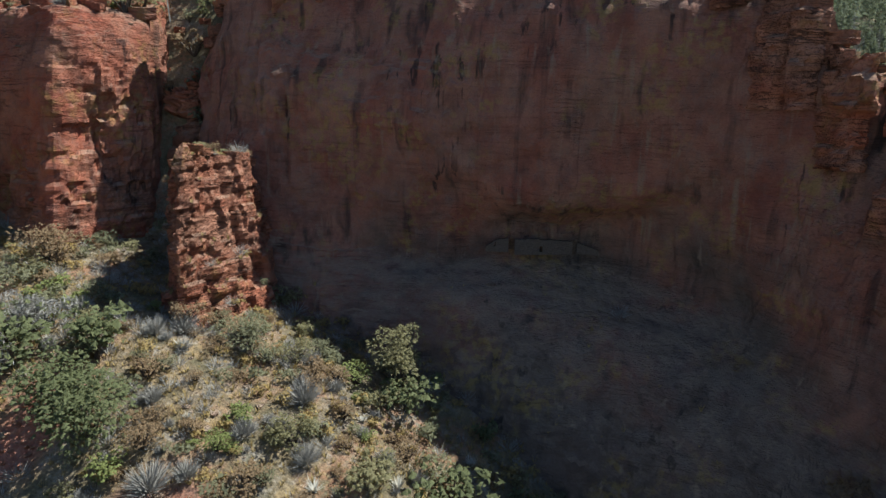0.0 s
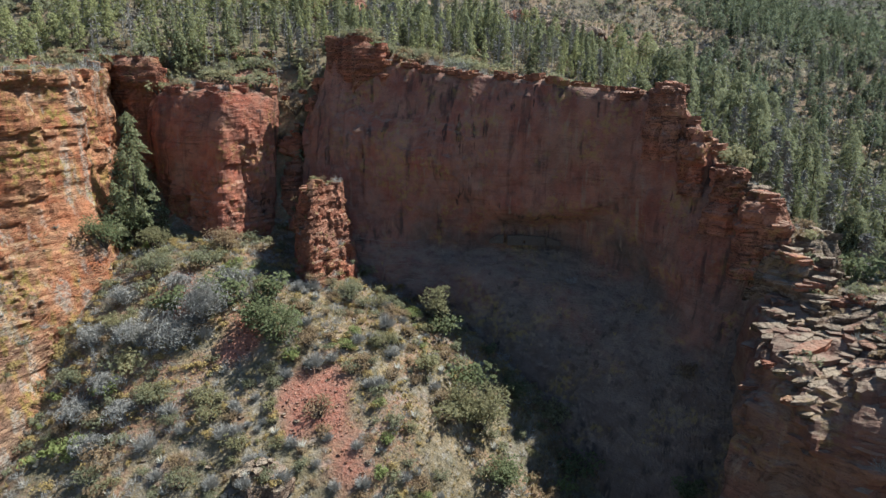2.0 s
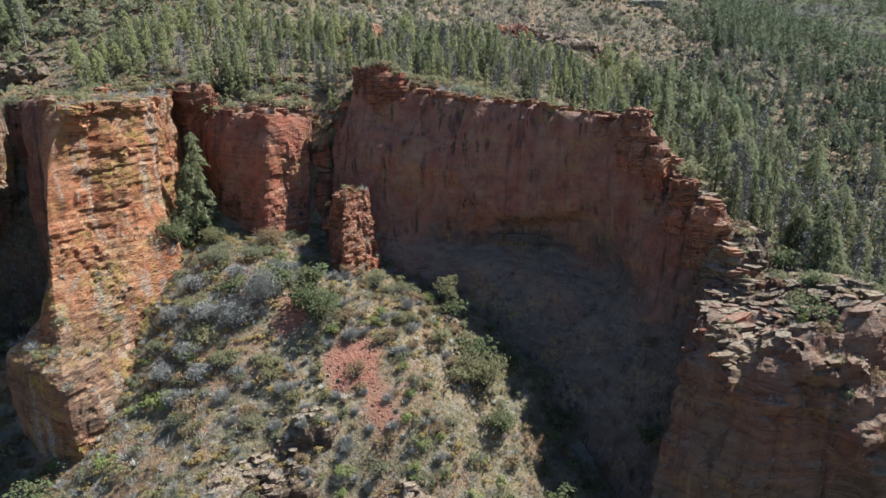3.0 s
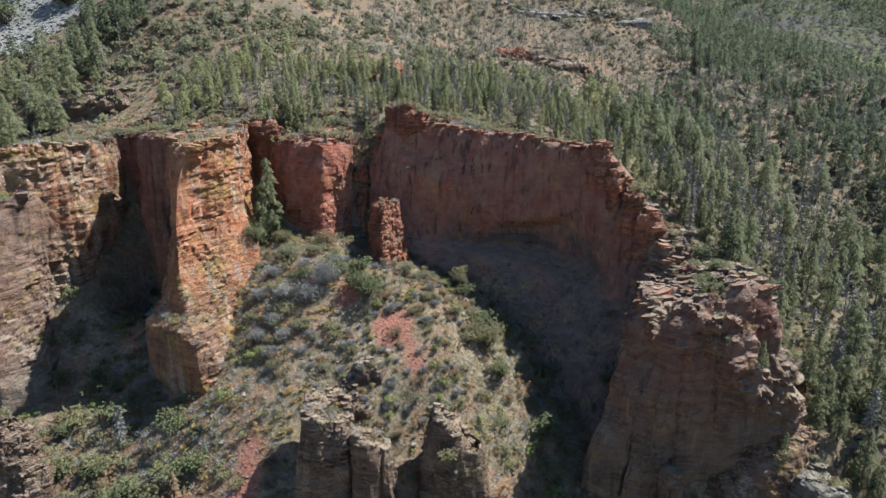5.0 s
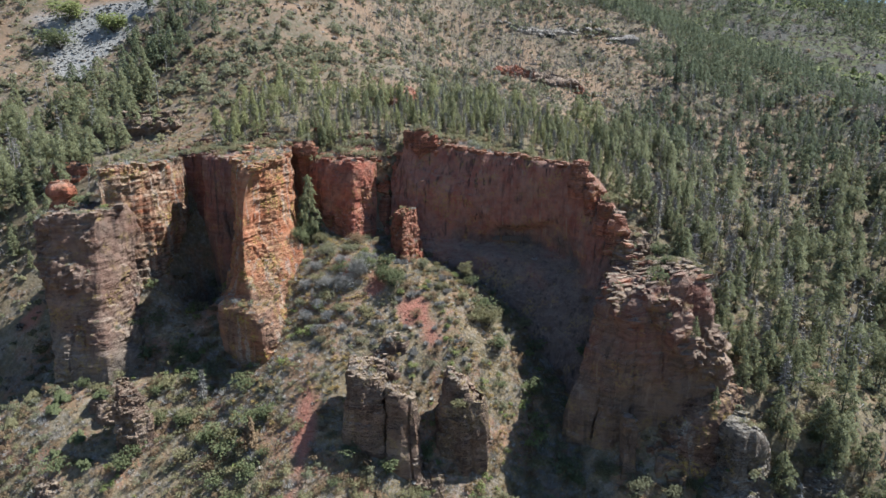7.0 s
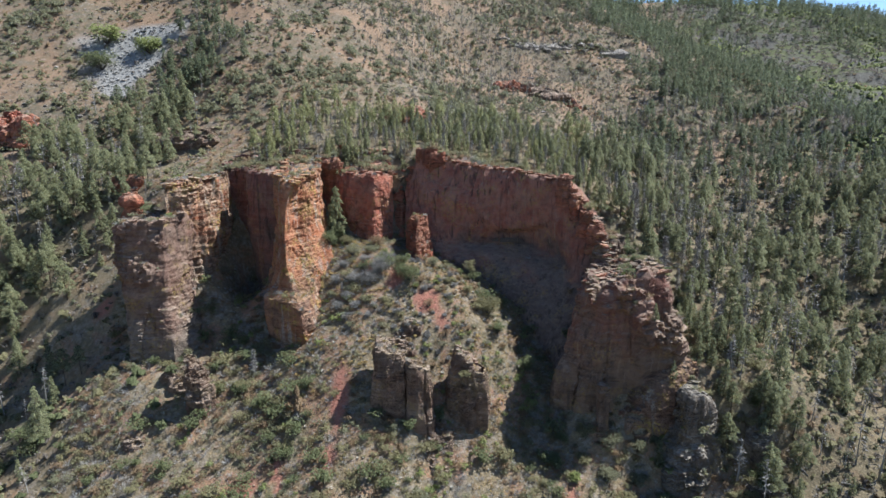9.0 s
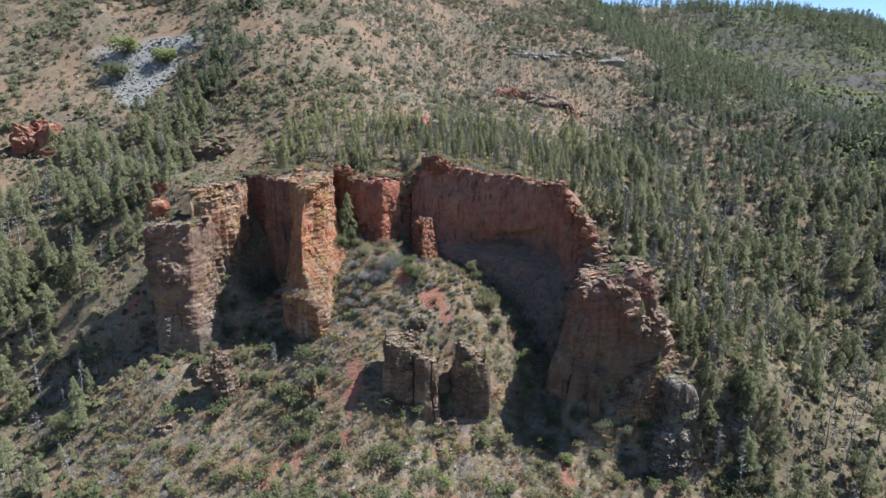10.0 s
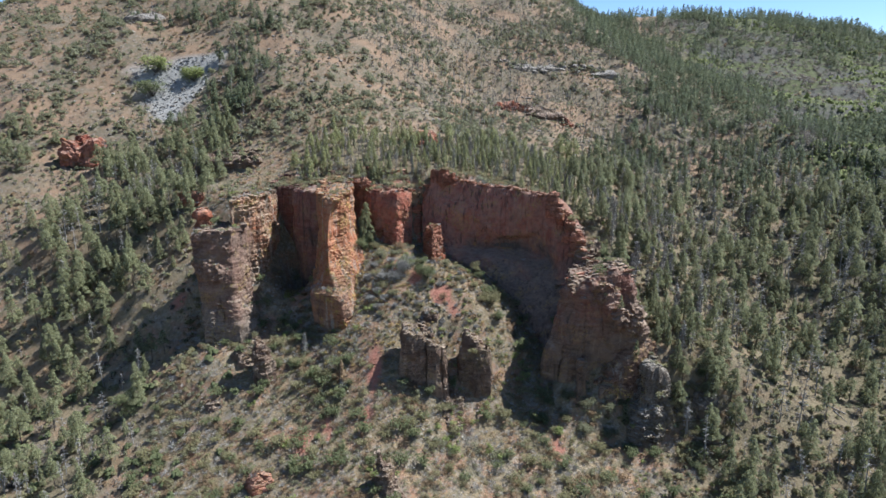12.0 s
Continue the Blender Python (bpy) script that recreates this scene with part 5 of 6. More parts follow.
def shrub_chance(x, y):
    return np.clip(0.25 + 0.65 * patch(x, y, 11, 41, -0.35, 0.25), 0, 1) * (1 - np.clip(gravel(x, y), 0, 0.95)) * in_view(x, y)


def litter_cover(x, y):
    under = pine_chance(x, y) * 1.3 + 0.7 * step_up(x, 75, 110) * step_up(y, -70, 0) * (1 - step_up(y, 230, 300))
    return np.clip(under + 0.8 * near_to(x, y, 90, 390, 120, 160), 0, 1)


GROUND = scene.objects["ground"]
co = np.empty(len(GROUND.data.vertices) * 3, np.float32)
GROUND.data.vertices.foreach_get("co", co)
co = co.reshape(-1, 3).astype(float)
GROUND.data.attributes.new("litter", "FLOAT", "POINT").data.foreach_set("value", litter_cover(co[:, 0], co[:, 1]).astype(np.float32))


# Trees and shrubs of their own.
def thing(name, x, y, z, turn, scale, label, category, group=""):
    ob = new(name)
    ob.matrix_basis = pose(x, y, z, 0, 0, math.degrees(turn)) @ Matrix.Scale(scale, 4)
    return tagged(ob, label, category, group)


pine_near = [pine_shape(14, w, 120, 0.7, b, rt, 90) for w, b, rt in ((6.2, 0.12, 0.1), (5.6, 0.12, 0.3), (6.6, 0.42, 1.0), (6.0, 0.32, 0.8), (4.8, 0.1, 0.2))]
pine_mid = [pine_shape(14, w, 52, 1.0, b, rt, 16) for w, b, rt in ((6.2, 0.12, 0.1), (5.6, 0.12, 0.3), (7.0, 0.42, 1.0), (6.4, 0.3, 0.8), (4.8, 0.1, 0.2), (6.4, 0.5, 1.0))]
pine_far = [pine_shape(14, w, 13, 1.7, 0.08, rt, 0, 4) for w, rt in ((6.4, 0.1), (5.8, 0.4), (7.2, 0.8), (6.2, 0.5))]
snag_near = [snag_shape(13, 30, 240, 3.6), snag_shape(11, 24, 190, 3.2), snag_shape(14, 40, 420, 4.6)]
snag_mid = [snag_shape(13, 0, 46, 4.4, False), snag_shape(15, 0, 52, 4.8, False), snag_shape(11, 0, 40, 4.0, False)]

PINE_MESH = [(mesh_from("trunk", *a, BARK), mesh_from("crown", *b, PINE_LEAF)) for a, b in pine_near]
SNAG_MESH = [mesh_from("dead_tree", *a, DEAD_WOOD) for a in snag_near]


def pine(x, y, z, turn, scale, kind, label="green conifer on a stony slope", group="pines near the cliffs"):
    t = thing("pine_tree", x, y, z, turn, scale, label, "tree", group)
    a, b = PINE_MESH[kind % len(PINE_MESH)]
    part("trunk", a, t)
    part("crown", b, t)
    return t


def snag(x, y, z, turn, scale, kind, label="grey dead standing tree with bare limbs", group="dead trees"):
    ob = new("dead_tree", SNAG_MESH[kind % len(SNAG_MESH)])
    ob.matrix_basis = pose(x, y, z, 0, 0, math.degrees(turn)) @ Matrix.Scale(scale, 4)
    return tagged(ob, label, "dead tree", group)


def grown(name, x, y, make, material, label, category, sink=0.3):
    """A large plant of its own shape."""
    z, _ = seat(x, y)
    t = thing(name, x, y, z - sink, rng.uniform(0, 6.28), 1.0, label, category)
    wood, leaf = make
    part("branch_frame", mesh_from("branch_frame", *wood, BARK if material is not GREY_TWIG else DEAD_WOOD), t)
    part("crown", mesh_from("crown", *leaf, material), t)
    return t


def bush_tree(width, height, count, size, lumps):
    return shrub_shape(width, height, int(count * 2.2), size * 0.52, lumps * 2)


def brush_tree(width, height, count):
    return shrub_shape(width, height, count * 2, 0.62, 16, -0.2, 0.16)


grown("scrub_oak", -28.6, 45, bush_tree(10, 8.0, 1500, 0.8, 9), OAK_DARK, "large dark green scrub oak on the talus", "tree")
grown("bare_brush", -41, 47.5, brush_tree(10, 7.5, 1700), GREY_TWIG, "large grey leafless bush on the talus", "shrub")
grown("bare_brush", -44.5, 44, brush_tree(8, 5.5, 1200), GREY_TWIG, "large grey leafless bush on the talus", "shrub")
for x, y, w in ((-57, 36, 5.5), (-53, 39, 5.0), (-58, 45, 5.5), (-49, 35, 4.5), (-47, 53, 5.0), (-56, 52, 5.0), (-52, 31, 4.5)):
    grown("bare_brush", x, y, brush_tree(w, w * 0.7, 620), GREY_TWIG, "grey leafless bush beside the column foot", "shrub")
for x, y, w, m in ((-54, 47, 4.5, OLIVE_LEAF), (-60, 41, 4.0, OAK_LEAF), (-45, 37, 3.8, OLIVE_LEAF), (-38, 36, 4.0, OLIVE_LEAF), (-50, 27, 4.0, OAK_LEAF), (-34, 55, 3.5, OLIVE_LEAF)):
    grown("scrub_oak", x, y, bush_tree(w, w * 0.7, 330, 0.6, 7), m, "olive-green bush on the talus", "shrub")
grown("bare_brush", -50, 44, brush_tree(7, 4.5, 1000), GREY_TWIG, "large grey leafless bush on the talus", "shrub")
grown("bare_brush", -38, 55, brush_tree(6, 4.0, 800), GREY_TWIG, "grey leafless bush below the buttress", "shrub")
grown("olive_shrub", 3.5, 40, bush_tree(9.5, 8.5, 1400, 0.75, 9), OLIVE_LEAF, "large yellow-green tree at the gully edge", "tree")
grown("scrub_oak", 6.5, 33, bush_tree(6, 5, 700, 0.7, 10), OAK_DARK, "green tree in the shaded gully", "tree")
grown("olive_shrub", -3.2, 57.8, bush_tree(6, 9.5, 1000, 0.65, 11), OLIVE_LEAF, "small tree against the shaded alcove wall", "tree")
grown("scrub_oak", -19, 58, bush_tree(6, 3.5, 700, 0.6, 10), OAK_LEAF, "low green bush at the pillar foot", "shrub")
grown("olive_shrub", -57, 67, bush_tree(5.5, 5.0, 700, 0.6, 9), OLIVE_LEAF, "olive tree below the buttress", "tree")
grown("olive_shrub", -43, 66, bush_tree(6.5, 5.0, 700, 0.65, 9), RUST_LEAF, "tan-leaved bush at the buttress foot", "shrub")
grown("scrub_oak", -62, 69, bush_tree(6.5, 11, 1000, 0.7, 12), OAK_DARK, "tall green tree beside the great column", "tree")
grown("scrub_oak", -63, 61, bush_tree(6, 7, 800, 0.65, 10), OAK_DARK, "green tree beside the great column", "tree")
grown("scrub_oak", -53, 58, bush_tree(6, 4, 700, 0.6, 9), OAK_LEAF, "green thicket on the talus", "shrub")
grown("scrub_oak", -46, 60, bush_tree(5, 3.5, 600, 0.6, 8), OAK_LEAF, "green thicket on the talus", "shrub")
grown("scrub_oak", -12, 47, bush_tree(4.5, 3, 500, 0.55, 7), OLIVE_LEAF, "olive bush on the talus", "shrub")
for x, y, w, m in ((-246, 238, 20, OAK_DARK), (-252, 260, 19, BRIGHT_LEAF), (-219, 252, 17, BRIGHT_LEAF)):
    grown("scrub_oak", x, y, bush_tree(w, w * 0.7, 700, 2.2, 14), m, "broad green bush standing alone in the scree", "shrub")
for x, y, w, m in ((53, -1, 6.5, OAK_LEAF), (44, 0, 7.5, OAK_LEAF), (36, 4, 6.0, OLIVE_LEAF), (52, -7, 5.5, OAK_LEAF), (42, -7, 6.5, OAK_LEAF), (30, -9, 4.5, BRIGHT_LEAF), (34, -3, 5.0, OLIVE_LEAF), (60, 0, 4.5, OLIVE_LEAF), (24, -4, 5.5, OAK_DARK),
                   (61, -12, 5.5, OAK_DARK), (70, -14, 6.0, OAK_DARK), (47, -13, 5.0, OLIVE_LEAF), (-170, 10, 9, OAK_DARK), (-164, 4, 7, OAK_DARK), (-68, -11, 7, OAK_DARK), (-90, 13, 6, OAK_DARK)):
    grown("scrub_oak", x, y, bush_tree(w, w * 0.75, 480, 1.0, 9), m, "broad scrub oak on the rocky slope", "tree")
for x, y, h, kind in ((66, 6, 0.55, 0), (57, 4, 0.5, 1), (78, 15, 0.95, 0), (98, 5, 1.2, 2), (108, 0, 1.2, 2)):
    pine(x, y, seat(x, y)[0] - 0.3, 0.7 * x, h, kind)
for x, y, h, kind, text in ((-61.5, 71, 1.75, 0, "tall fir beside the great column"), (-63.5, 66.5, 1.0, 1, "slim fir beside the great column"), (-64, 77, 1.1, 4, "slim fir in the gap between cliffs"), (88, 22, 1.1, 2, "pine at the foot of the tower"), (82, 26, 1.0, 3, "pine at the foot of the tower"), (60, -4, 0.8, 4, "young pine below the ledges")):
    pine(x, y, seat(x, y)[0] - 0.3, 1.0, h, kind, text)
for x, y, h, kind in ((-55, 40, 0.55, 1), (-85.9, 19, 0.85, 2), (-33, 98, 0.6, 0), (-30, 95, 0.5, 1)):
    snag(x, y, seat(x, y)[0] - 0.2, 2.0, h, kind)
dry = thing("dry_conifer", -65.7, 2, seat(-65.7, 2)[0] - 0.2, 0.4, 0.75, "rust-brown dying conifer on the lower slope", "tree")
part("trunk", PINE_MESH[4][0], dry)
part("crown", mesh_from("crown", *pine_near[4][1], RUST_LEAF), dry)

# Pines: single trees by the cliffs, the wood beyond as one mass.
spots = scatter(-330, 330, -100, 330, 5.3, lambda x, y: pine_chance(x, y) * 0.95, 0.6, 0.2, (0.0, 1.0))
rim_zone = (spots[:, 0] < 60) & (spots[:, 1] > 88) & (spots[:, 0] > -150) & (spots[:, 1] < 200)
tall = 0.55 + 0.95 * spots[:, 4]
spots[:, 4] = np.where(rim_zone, 0.45 + 0.5 * spots[:, 4], np.where(spots[:, 1] > 200, 0.8 * tall, tall))
dead = rng.random(len(spots)) < np.where(spots[:, 0] > 70, 0.36, 0.12) + 0.35 * patch(spots[:, 0], spots[:, 1], 30, 51, -0.1, 0.3)
live = spots[~dead]
order = np.argsort(np.hypot(live[:, 0] - 20, (live[:, 1] - 60) * 1.2))
for k, s in enumerate(live[order[:160]]):
    pine(*s, k)
rest = live[order[160:]]
close = rest[:, 1] < 190
behind = close & (rest[:, 0] < 75) & (rest[:, 1] > 86) & (rest[:, 0] > -130)
many_twin("pine_wood", pine_mid, rest[close & ~behind], (BARK, PINE_LEAF), "open pine wood on the slopes beside the cliffs", "pine wood", "trunks")
many_twin("rim_pine_wood", pine_mid, rest[behind], (BARK, YOUNG_PINE), "light green pine wood behind the cliff rim", "pine wood", "trunks")
many_twin("upper_pine_wood", pine_mid, rest[~close], (BARK, FAR_PINE), "pine wood on the hill behind the cliffs", "pine wood", "trunks")
gone = spots[dead]
order = np.argsort(np.hypot(gone[:, 0] - 20, (gone[:, 1] - 60) * 1.2))
for k, s in enumerate(gone[order[:90]]):
    snag(*s, k)
many("dead_wood_stand", snag_mid, gone[order[90:]], DEAD_WOOD, "grey burnt trees standing among the pines", "dead trees")
far = np.concatenate([
    scatter(-520, 700, 330, 700, 8.4, lambda x, y: pine_chance(x, y), 0.5, 0.2, (0.7, 1.15)),
    scatter(330, 640, 40, 330, 8, lambda x, y: 0.85 * in_view(x, y) * (1 - near_to(x, y, 345, 262, 42, 34)), 0.5, 0.2, (0.7, 1.15)),
    scatter(60, 1250, 700, 1080, 9.5, lambda x, y: (0.4 + 0.55 * patch(x, y, 90, 61, -0.2, 0.1)) * (1 - 0.95 * near_to(x, y, 490, 660, 170, 190)) * in_view(x, y), 0.5, 0.2, (0.8, 1.3))])
many_twin("far_pine_wood", pine_far, far * (1, 1, 1, 1, 1.25), (BARK, FAR_PINE), "distant pine forest over the far hills", "pine wood", "trunks")

# Fallen grey trunks under the lower wood.
log_mesh = mesh_from("fallen_log", *joined([tube([(-4.5, 0, 0.2), (0, 0.15, 0.22), (4.5, 0, 0.2)], [0.3, 0.24, 0.1], 6), tube([(1.5, 0.1, 0.25), (2.4, 0.9, 0.7)], [0.07, 0.03], 4), tube([(-0.5, 0.1, 0.3), (0.2, -0.8, 0.6)], [0.07, 0.03], 4)]), DEAD_WOOD)
for k, (x, y, z, turn, size) in enumerate(scatter(86, 240, -90, 90, 11, lambda x, y: 0.5 * in_view(x, y), 0.5, 0.0, (0.5, 1.15))[:90]):
    ob = new("fallen_log", log_mesh)
    across = ground_z([x - 3 * math.cos(turn), x + 3 * math.cos(turn)], [y - 3 * math.sin(turn), y + 3 * math.sin(turn)])
    tilt = -math.degrees(math.atan2(across[1] - across[0], 6))
    ob.matrix_basis = pose(x, y, z + 0.1, 0, 0, math.degrees(turn)) @ pose(0, 0, 0, 0, tilt, 0) @ Matrix.Scale(size, 4)
    tagged(ob, "grey fallen trunk lying on the forest floor", "log", "fallen trunks")

# Shrubs.
KINDS = [("scrub_oak", OAK_LEAF, "rounded green scrub oak on the talus"), ("olive_shrub", OLIVE_LEAF, "yellowish olive shrub on the talus"),
         ("bare_brush", GREY_TWIG, "bare grey brush on the talus"), ("rusty_shrub", RUST_LEAF, "rust-brown dry shrub on the talus"), ("fresh_shrub", BRIGHT_LEAF, "small fresh green bush")]
shrub_near = [shrub_shape(2.6, 1.8, 460, 0.21, 10), shrub_shape(2.2, 1.4, 380, 0.2, 9), shrub_shape(3.0, 2.2, 520, 0.21, 12)]
shrub_mid = [shrub_shape(w, h, k, 0.42, m, 0.3, 0.75, True) for w, h, k, m in ((2.6, 1.7, 115, 7), (2.3, 1.4, 100, 6), (3.0, 2.0, 130, 8))]
def clump_shape(width, height, count, sides=4):
    """A far bush: a few leafy tufts heaped into an uneven mound."""
    d = unit(rng.normal(0, 1, (count, 3)) * (1, 1, 0.6) + (0, 0, 0.25))
    c = d * (width * 0.3, width * 0.3, height * 0.4) * rng.uniform(0.5, 1.15, (count, 1)) + (0, 0, height * 0.42)
    return puffs(c, d + 1e-3, np.full(count, width * 0.27), sides, 0.55, 0.45)


shrub_far = [clump_shape(2.8, 1.6, 5), clump_shape(2.4, 1.3, 4), clump_shape(3.2, 1.9, 5)]
twig_near = [twig_shape(2.4, 1.8, 460), twig_shape(2.0, 1.4, 380), twig_shape(3.0, 2.1, 540)]
twig_mid = [twig_shape(2.4, 1.7, 80), twig_shape(2.0, 1.4, 68), twig_shape(2.8, 2.0, 92)]

talus = scatter(-150, 112, -66, 100, 1.85, lambda x, y: shrub_chance(x, y) * 0.82, 0.85, 0.12, (0.6, 1.75))
talus[:, 4] *= 0.75 + 0.4 * patch(talus[:, 0], talus[:, 1], 17, 47, -0.2, 0.3)
mixn = fbm(talus[:, :3] * (1, 1, 0), 16, 2, 71) + rng.normal(0, 0.38, len(talus))
kind = np.digitize(mixn, (-0.65, -0.35, 0.15, 0.4))
kind = np.array([4, 3, 0, 2, 1])[kind]
kind = np.where(rng.random(len(kind)) < 0.5, rng.choice((2, 2, 2, 3), len(kind)), kind)
front = np.argsort(np.hypot(talus[:, 0] + 22, (talus[:, 1] - 38)))
own = np.zeros(len(talus), bool)
own[front[:250]] = True
SHRUB_MESH = {m: [(mesh_from("woody_stem", *a, BARK), mesh_from("foliage", *b, m)) for a, b in shrub_near] for m in (OAK_LEAF, OLIVE_LEAF, RUST_LEAF, BRIGHT_LEAF)}
TWIG_MESH = [mesh_from("bare_brush", *a, GREY_TWIG) for a in twig_near]


def shrub(which, x, y, z, turn, scale, k, label="", group=""):
    name, mat, text = KINDS[which]
    if which == 2:
        ob = new(name, TWIG_MESH[k % 3])
        ob.matrix_basis = pose(x, y, z, 0, 0, math.degrees(turn)) @ Matrix.Scale(scale, 4)
        return tagged(ob, label or text, "shrub", group or "bare brush on the talus")
    t = thing(name, x, y, z, turn, scale, label or text, "shrub", group or "shrubs on the talus")
    a, b = SHRUB_MESH[mat][k % 3]
    part("woody_stem", a, t)
    part("foliage", b, t)
    return t


for k, (s, w) in enumerate(zip(talus[own], kind[own])):
    shrub(w, *s, k)
for w, (name, mat, text) in enumerate(KINDS):
    some = talus[~own & (kind == w)]
    if w == 2:
        many("bare_brush_thicket", twig_mid, some, mat, "bare grey brush over the lower slopes", "brush")
    else:
        many(name + "_thicket", [b for _, b in shrub_mid], some, mat, text.replace("on the talus", "").strip() + " thicket over the lower slopes", "brush")
oaks = scatter(-150, 112, -66, 100, 7.5, lambda x, y: (0.15 + 0.6 * patch(x, y, 22, 55, -0.1, 0.3)) * np.where(np.hypot(x + 20, y - 38) < 16, 0.1, 1.0) * in_view(x, y), 0.6, 0.3, (0.7, 1.9))
oak_shapes = [(tube([(0, 0, -0.3), (0.1, 0.05, 0.8), (-0.1, 0.12, 1.7), (0.1, 0, 2.6)], [0.16, 0.12, 0.09, 0.04], 6), bush_tree(w, h, 150, 0.85, k)[1]) for w, h, k in ((4.2, 3.6, 6), (5.0, 3.8, 7), (3.6, 3.8, 5))]
OAK_MESH = {m: [(mesh_from("trunk", *a, BARK), mesh_from("crown", *b, m)) for a, b in oak_shapes] for m in (OAK_DARK, OLIVE_LEAF)}
for k, s in enumerate(oaks[:230]):
    m = OAK_DARK if k % 3 else OLIVE_LEAF
    t = thing("small_oak", *s, "small rounded green oak on the rocky slope", "tree", "oaks on the slopes")
    part("trunk", OAK_MESH[m][k % 3][0], t)
    part("crown", OAK_MESH[m][k % 3][1], t)
wide = np.concatenate([
    scatter(-520, -150, -66, 200, 3.6, lambda x, y: (0.3 + 0.6 * patch(x, y, 15, 43, -0.3, 0.2)) * in_view(x, y) * (1 - bare_scree(x, y)), 0.5, 0.15, (0.6, 1.5)),
    scatter(112, 330, -66, 200, 3.6, lambda x, y: 0.7 * in_view(x, y), 0.5, 0.15, (0.5, 1.2)),
    scatter(-150, 112, 96, 200, 2.8, lambda x, y: 0.6 * in_view(x, y), 0.5, 0.15, (0.5, 1.4)),
    scatter(-560, 330, 200, 480, 3.9, lambda x, y: (0.35 + 0.5 * patch(x, y, 18, 44, -0.3, 0.3)) * in_view(x, y) * (1 - bare_scree(x, y)), 0.5, 0.15, (0.6, 1.7)),
    scatter(-700, 330, 480, 760, 7.0, lambda x, y: 0.6 * in_view(x, y), 0.5, 0.15, (1.0, 2.2)),
    scatter(290, 900, 210, 900, 6.8, lambda x, y: 0.75 * in_view(x, y), 0.5, 0.15, (1.5, 3.2))])
mixn = fbm(wide[:, :3] * (1, 1, 0), 60, 2, 73) + rng.normal(0, 0.35, len(wide))
mixn += np.where((wide[:, 0] > 330), 0.3, 0) + 0.35 * near_to(wide[:, 0], wide[:, 1], 60, 400, 110, 150)
kind = np.array([3, 1, 0, 2, 2])[np.digitize(mixn, (-0.45, -0.15, 0.12, 0.45))]
vale = (wide[:, 0] > 290) & (rng.random(len(wide)) < 0.85)
kind = np.where(vale, np.where(patch(wide[:, 0], wide[:, 1], 80, 77, -0.3, 0.0) > 0.45, 4, 2), kind)
for w, (name, mat, text) in enumerate(KINDS):
    many("hill_" + name, shrub_far, wide[kind == w], DRY_BRUSH if w == 2 else mat, text.replace("on the talus", "") + " scattered over the hillsides", "brush")

# Dark evergreen oaks dotted over the hill, thicker in its folds.
dots = np.concatenate([
    scatter(-620, 260, 150, 560, 5.6, lambda x, y: (0.2 + 0.75 * patch(x, y, 45, 57, -0.15, 0.35)) * (1 - 0.5 * patch(x, y, 90, 58, 0.1, 0.4)) * in_view(x, y) * (1 - bare_scree(x, y)), 0.5, 0.3, (0.6, 1.5)),
    scatter(-900, 330, 560, 1000, 9.0, lambda x, y: (0.2 + 0.6 * patch(x, y, 60, 59, -0.2, 0.3)) * in_view(x, y), 0.5, 0.3, (0.9, 2.0))])
fold = scatter(-60, 270, 240, 640, 3.9, lambda x, y: (0.42 + 0.5 * patch(x, y, 30, 67, -0.2, 0.3)) * in_view(x, y), 0.5, 0.2, (0.4, 0.95))
mixed = rng.random(len(fold))
many("hill_oak_clumps", [clump_shape(5.5, 3.8, 11), clump_shape(4.6, 3.2, 9), clump_shape(6.4, 4.2, 12)], dots, HILL_OAK, "dark green oak clumps dotted over the hillside", "brush")
many("slope_scrub", [clump_shape(4.2, 2.6, 8), clump_shape(3.4, 2.2, 7)], fold[mixed < 0.55], HILL_OAK, "dull green scrub on the burnt slope", "brush")
many("slope_dry_brush", [clump_shape(4.0, 2.4, 8), clump_shape(3.4, 2.0, 7)], fold[mixed >= 0.55], DRY_BRUSH, "grey-brown dry brush on the burnt slope", "brush")

# Oak scrub and young growth between the pines of the lower wood and on the western slope.
under = np.concatenate([
    scatter(74, 330, -100, 190, 2.9, lambda x, y: (0.35 + 0.5 * patch(x, y, 16, 63, -0.2, 0.3)) * in_view(x, y), 0.5, 0.2, (0.5, 1.25)),
    scatter(-330, -140, -80, 200, 4.2, lambda x, y: (0.35 + 0.55 * patch(x, y, 20, 64, -0.2, 0.3)) * in_view(x, y) * (1 - bare_scree(x, y)) * (1 - 0.9 * near_to(x, y, -158, 42, 16, 20)), 0.5, 0.2, (0.6, 1.5))])
sort = rng.random(len(under)) + 0.3 * fbm(under[:, :3] * (1, 1, 0), 25, 2, 65)
under_shapes = [clump_shape(3.2, 2.2, 9, 5), clump_shape(2.6, 1.7, 8, 5), clump_shape(4.0, 2.8, 11, 5)]
many("oak_undergrowth", under_shapes, under[sort < 0.42], HILL_OAK, "dull green oak scrub among the pines", "brush")
many("olive_undergrowth", under_shapes, under[(sort >= 0.42) & (sort < 0.82)], OLIVE_LEAF, "yellow-green scrub among the pines", "brush")
many("rusty_undergrowth", under_shapes, under[(sort >= 0.82) & (sort < 0.95)] * (1, 1, 1, 1, 0.7), RUST_LEAF, "rust-brown dry scrub among the pines", "brush")

many("dry_undergrowth", under_shapes, under[sort >= 0.95] * (1, 1, 1, 1, 0.8), DRY_BRUSH, "grey-brown dry brush among the pines", "brush")

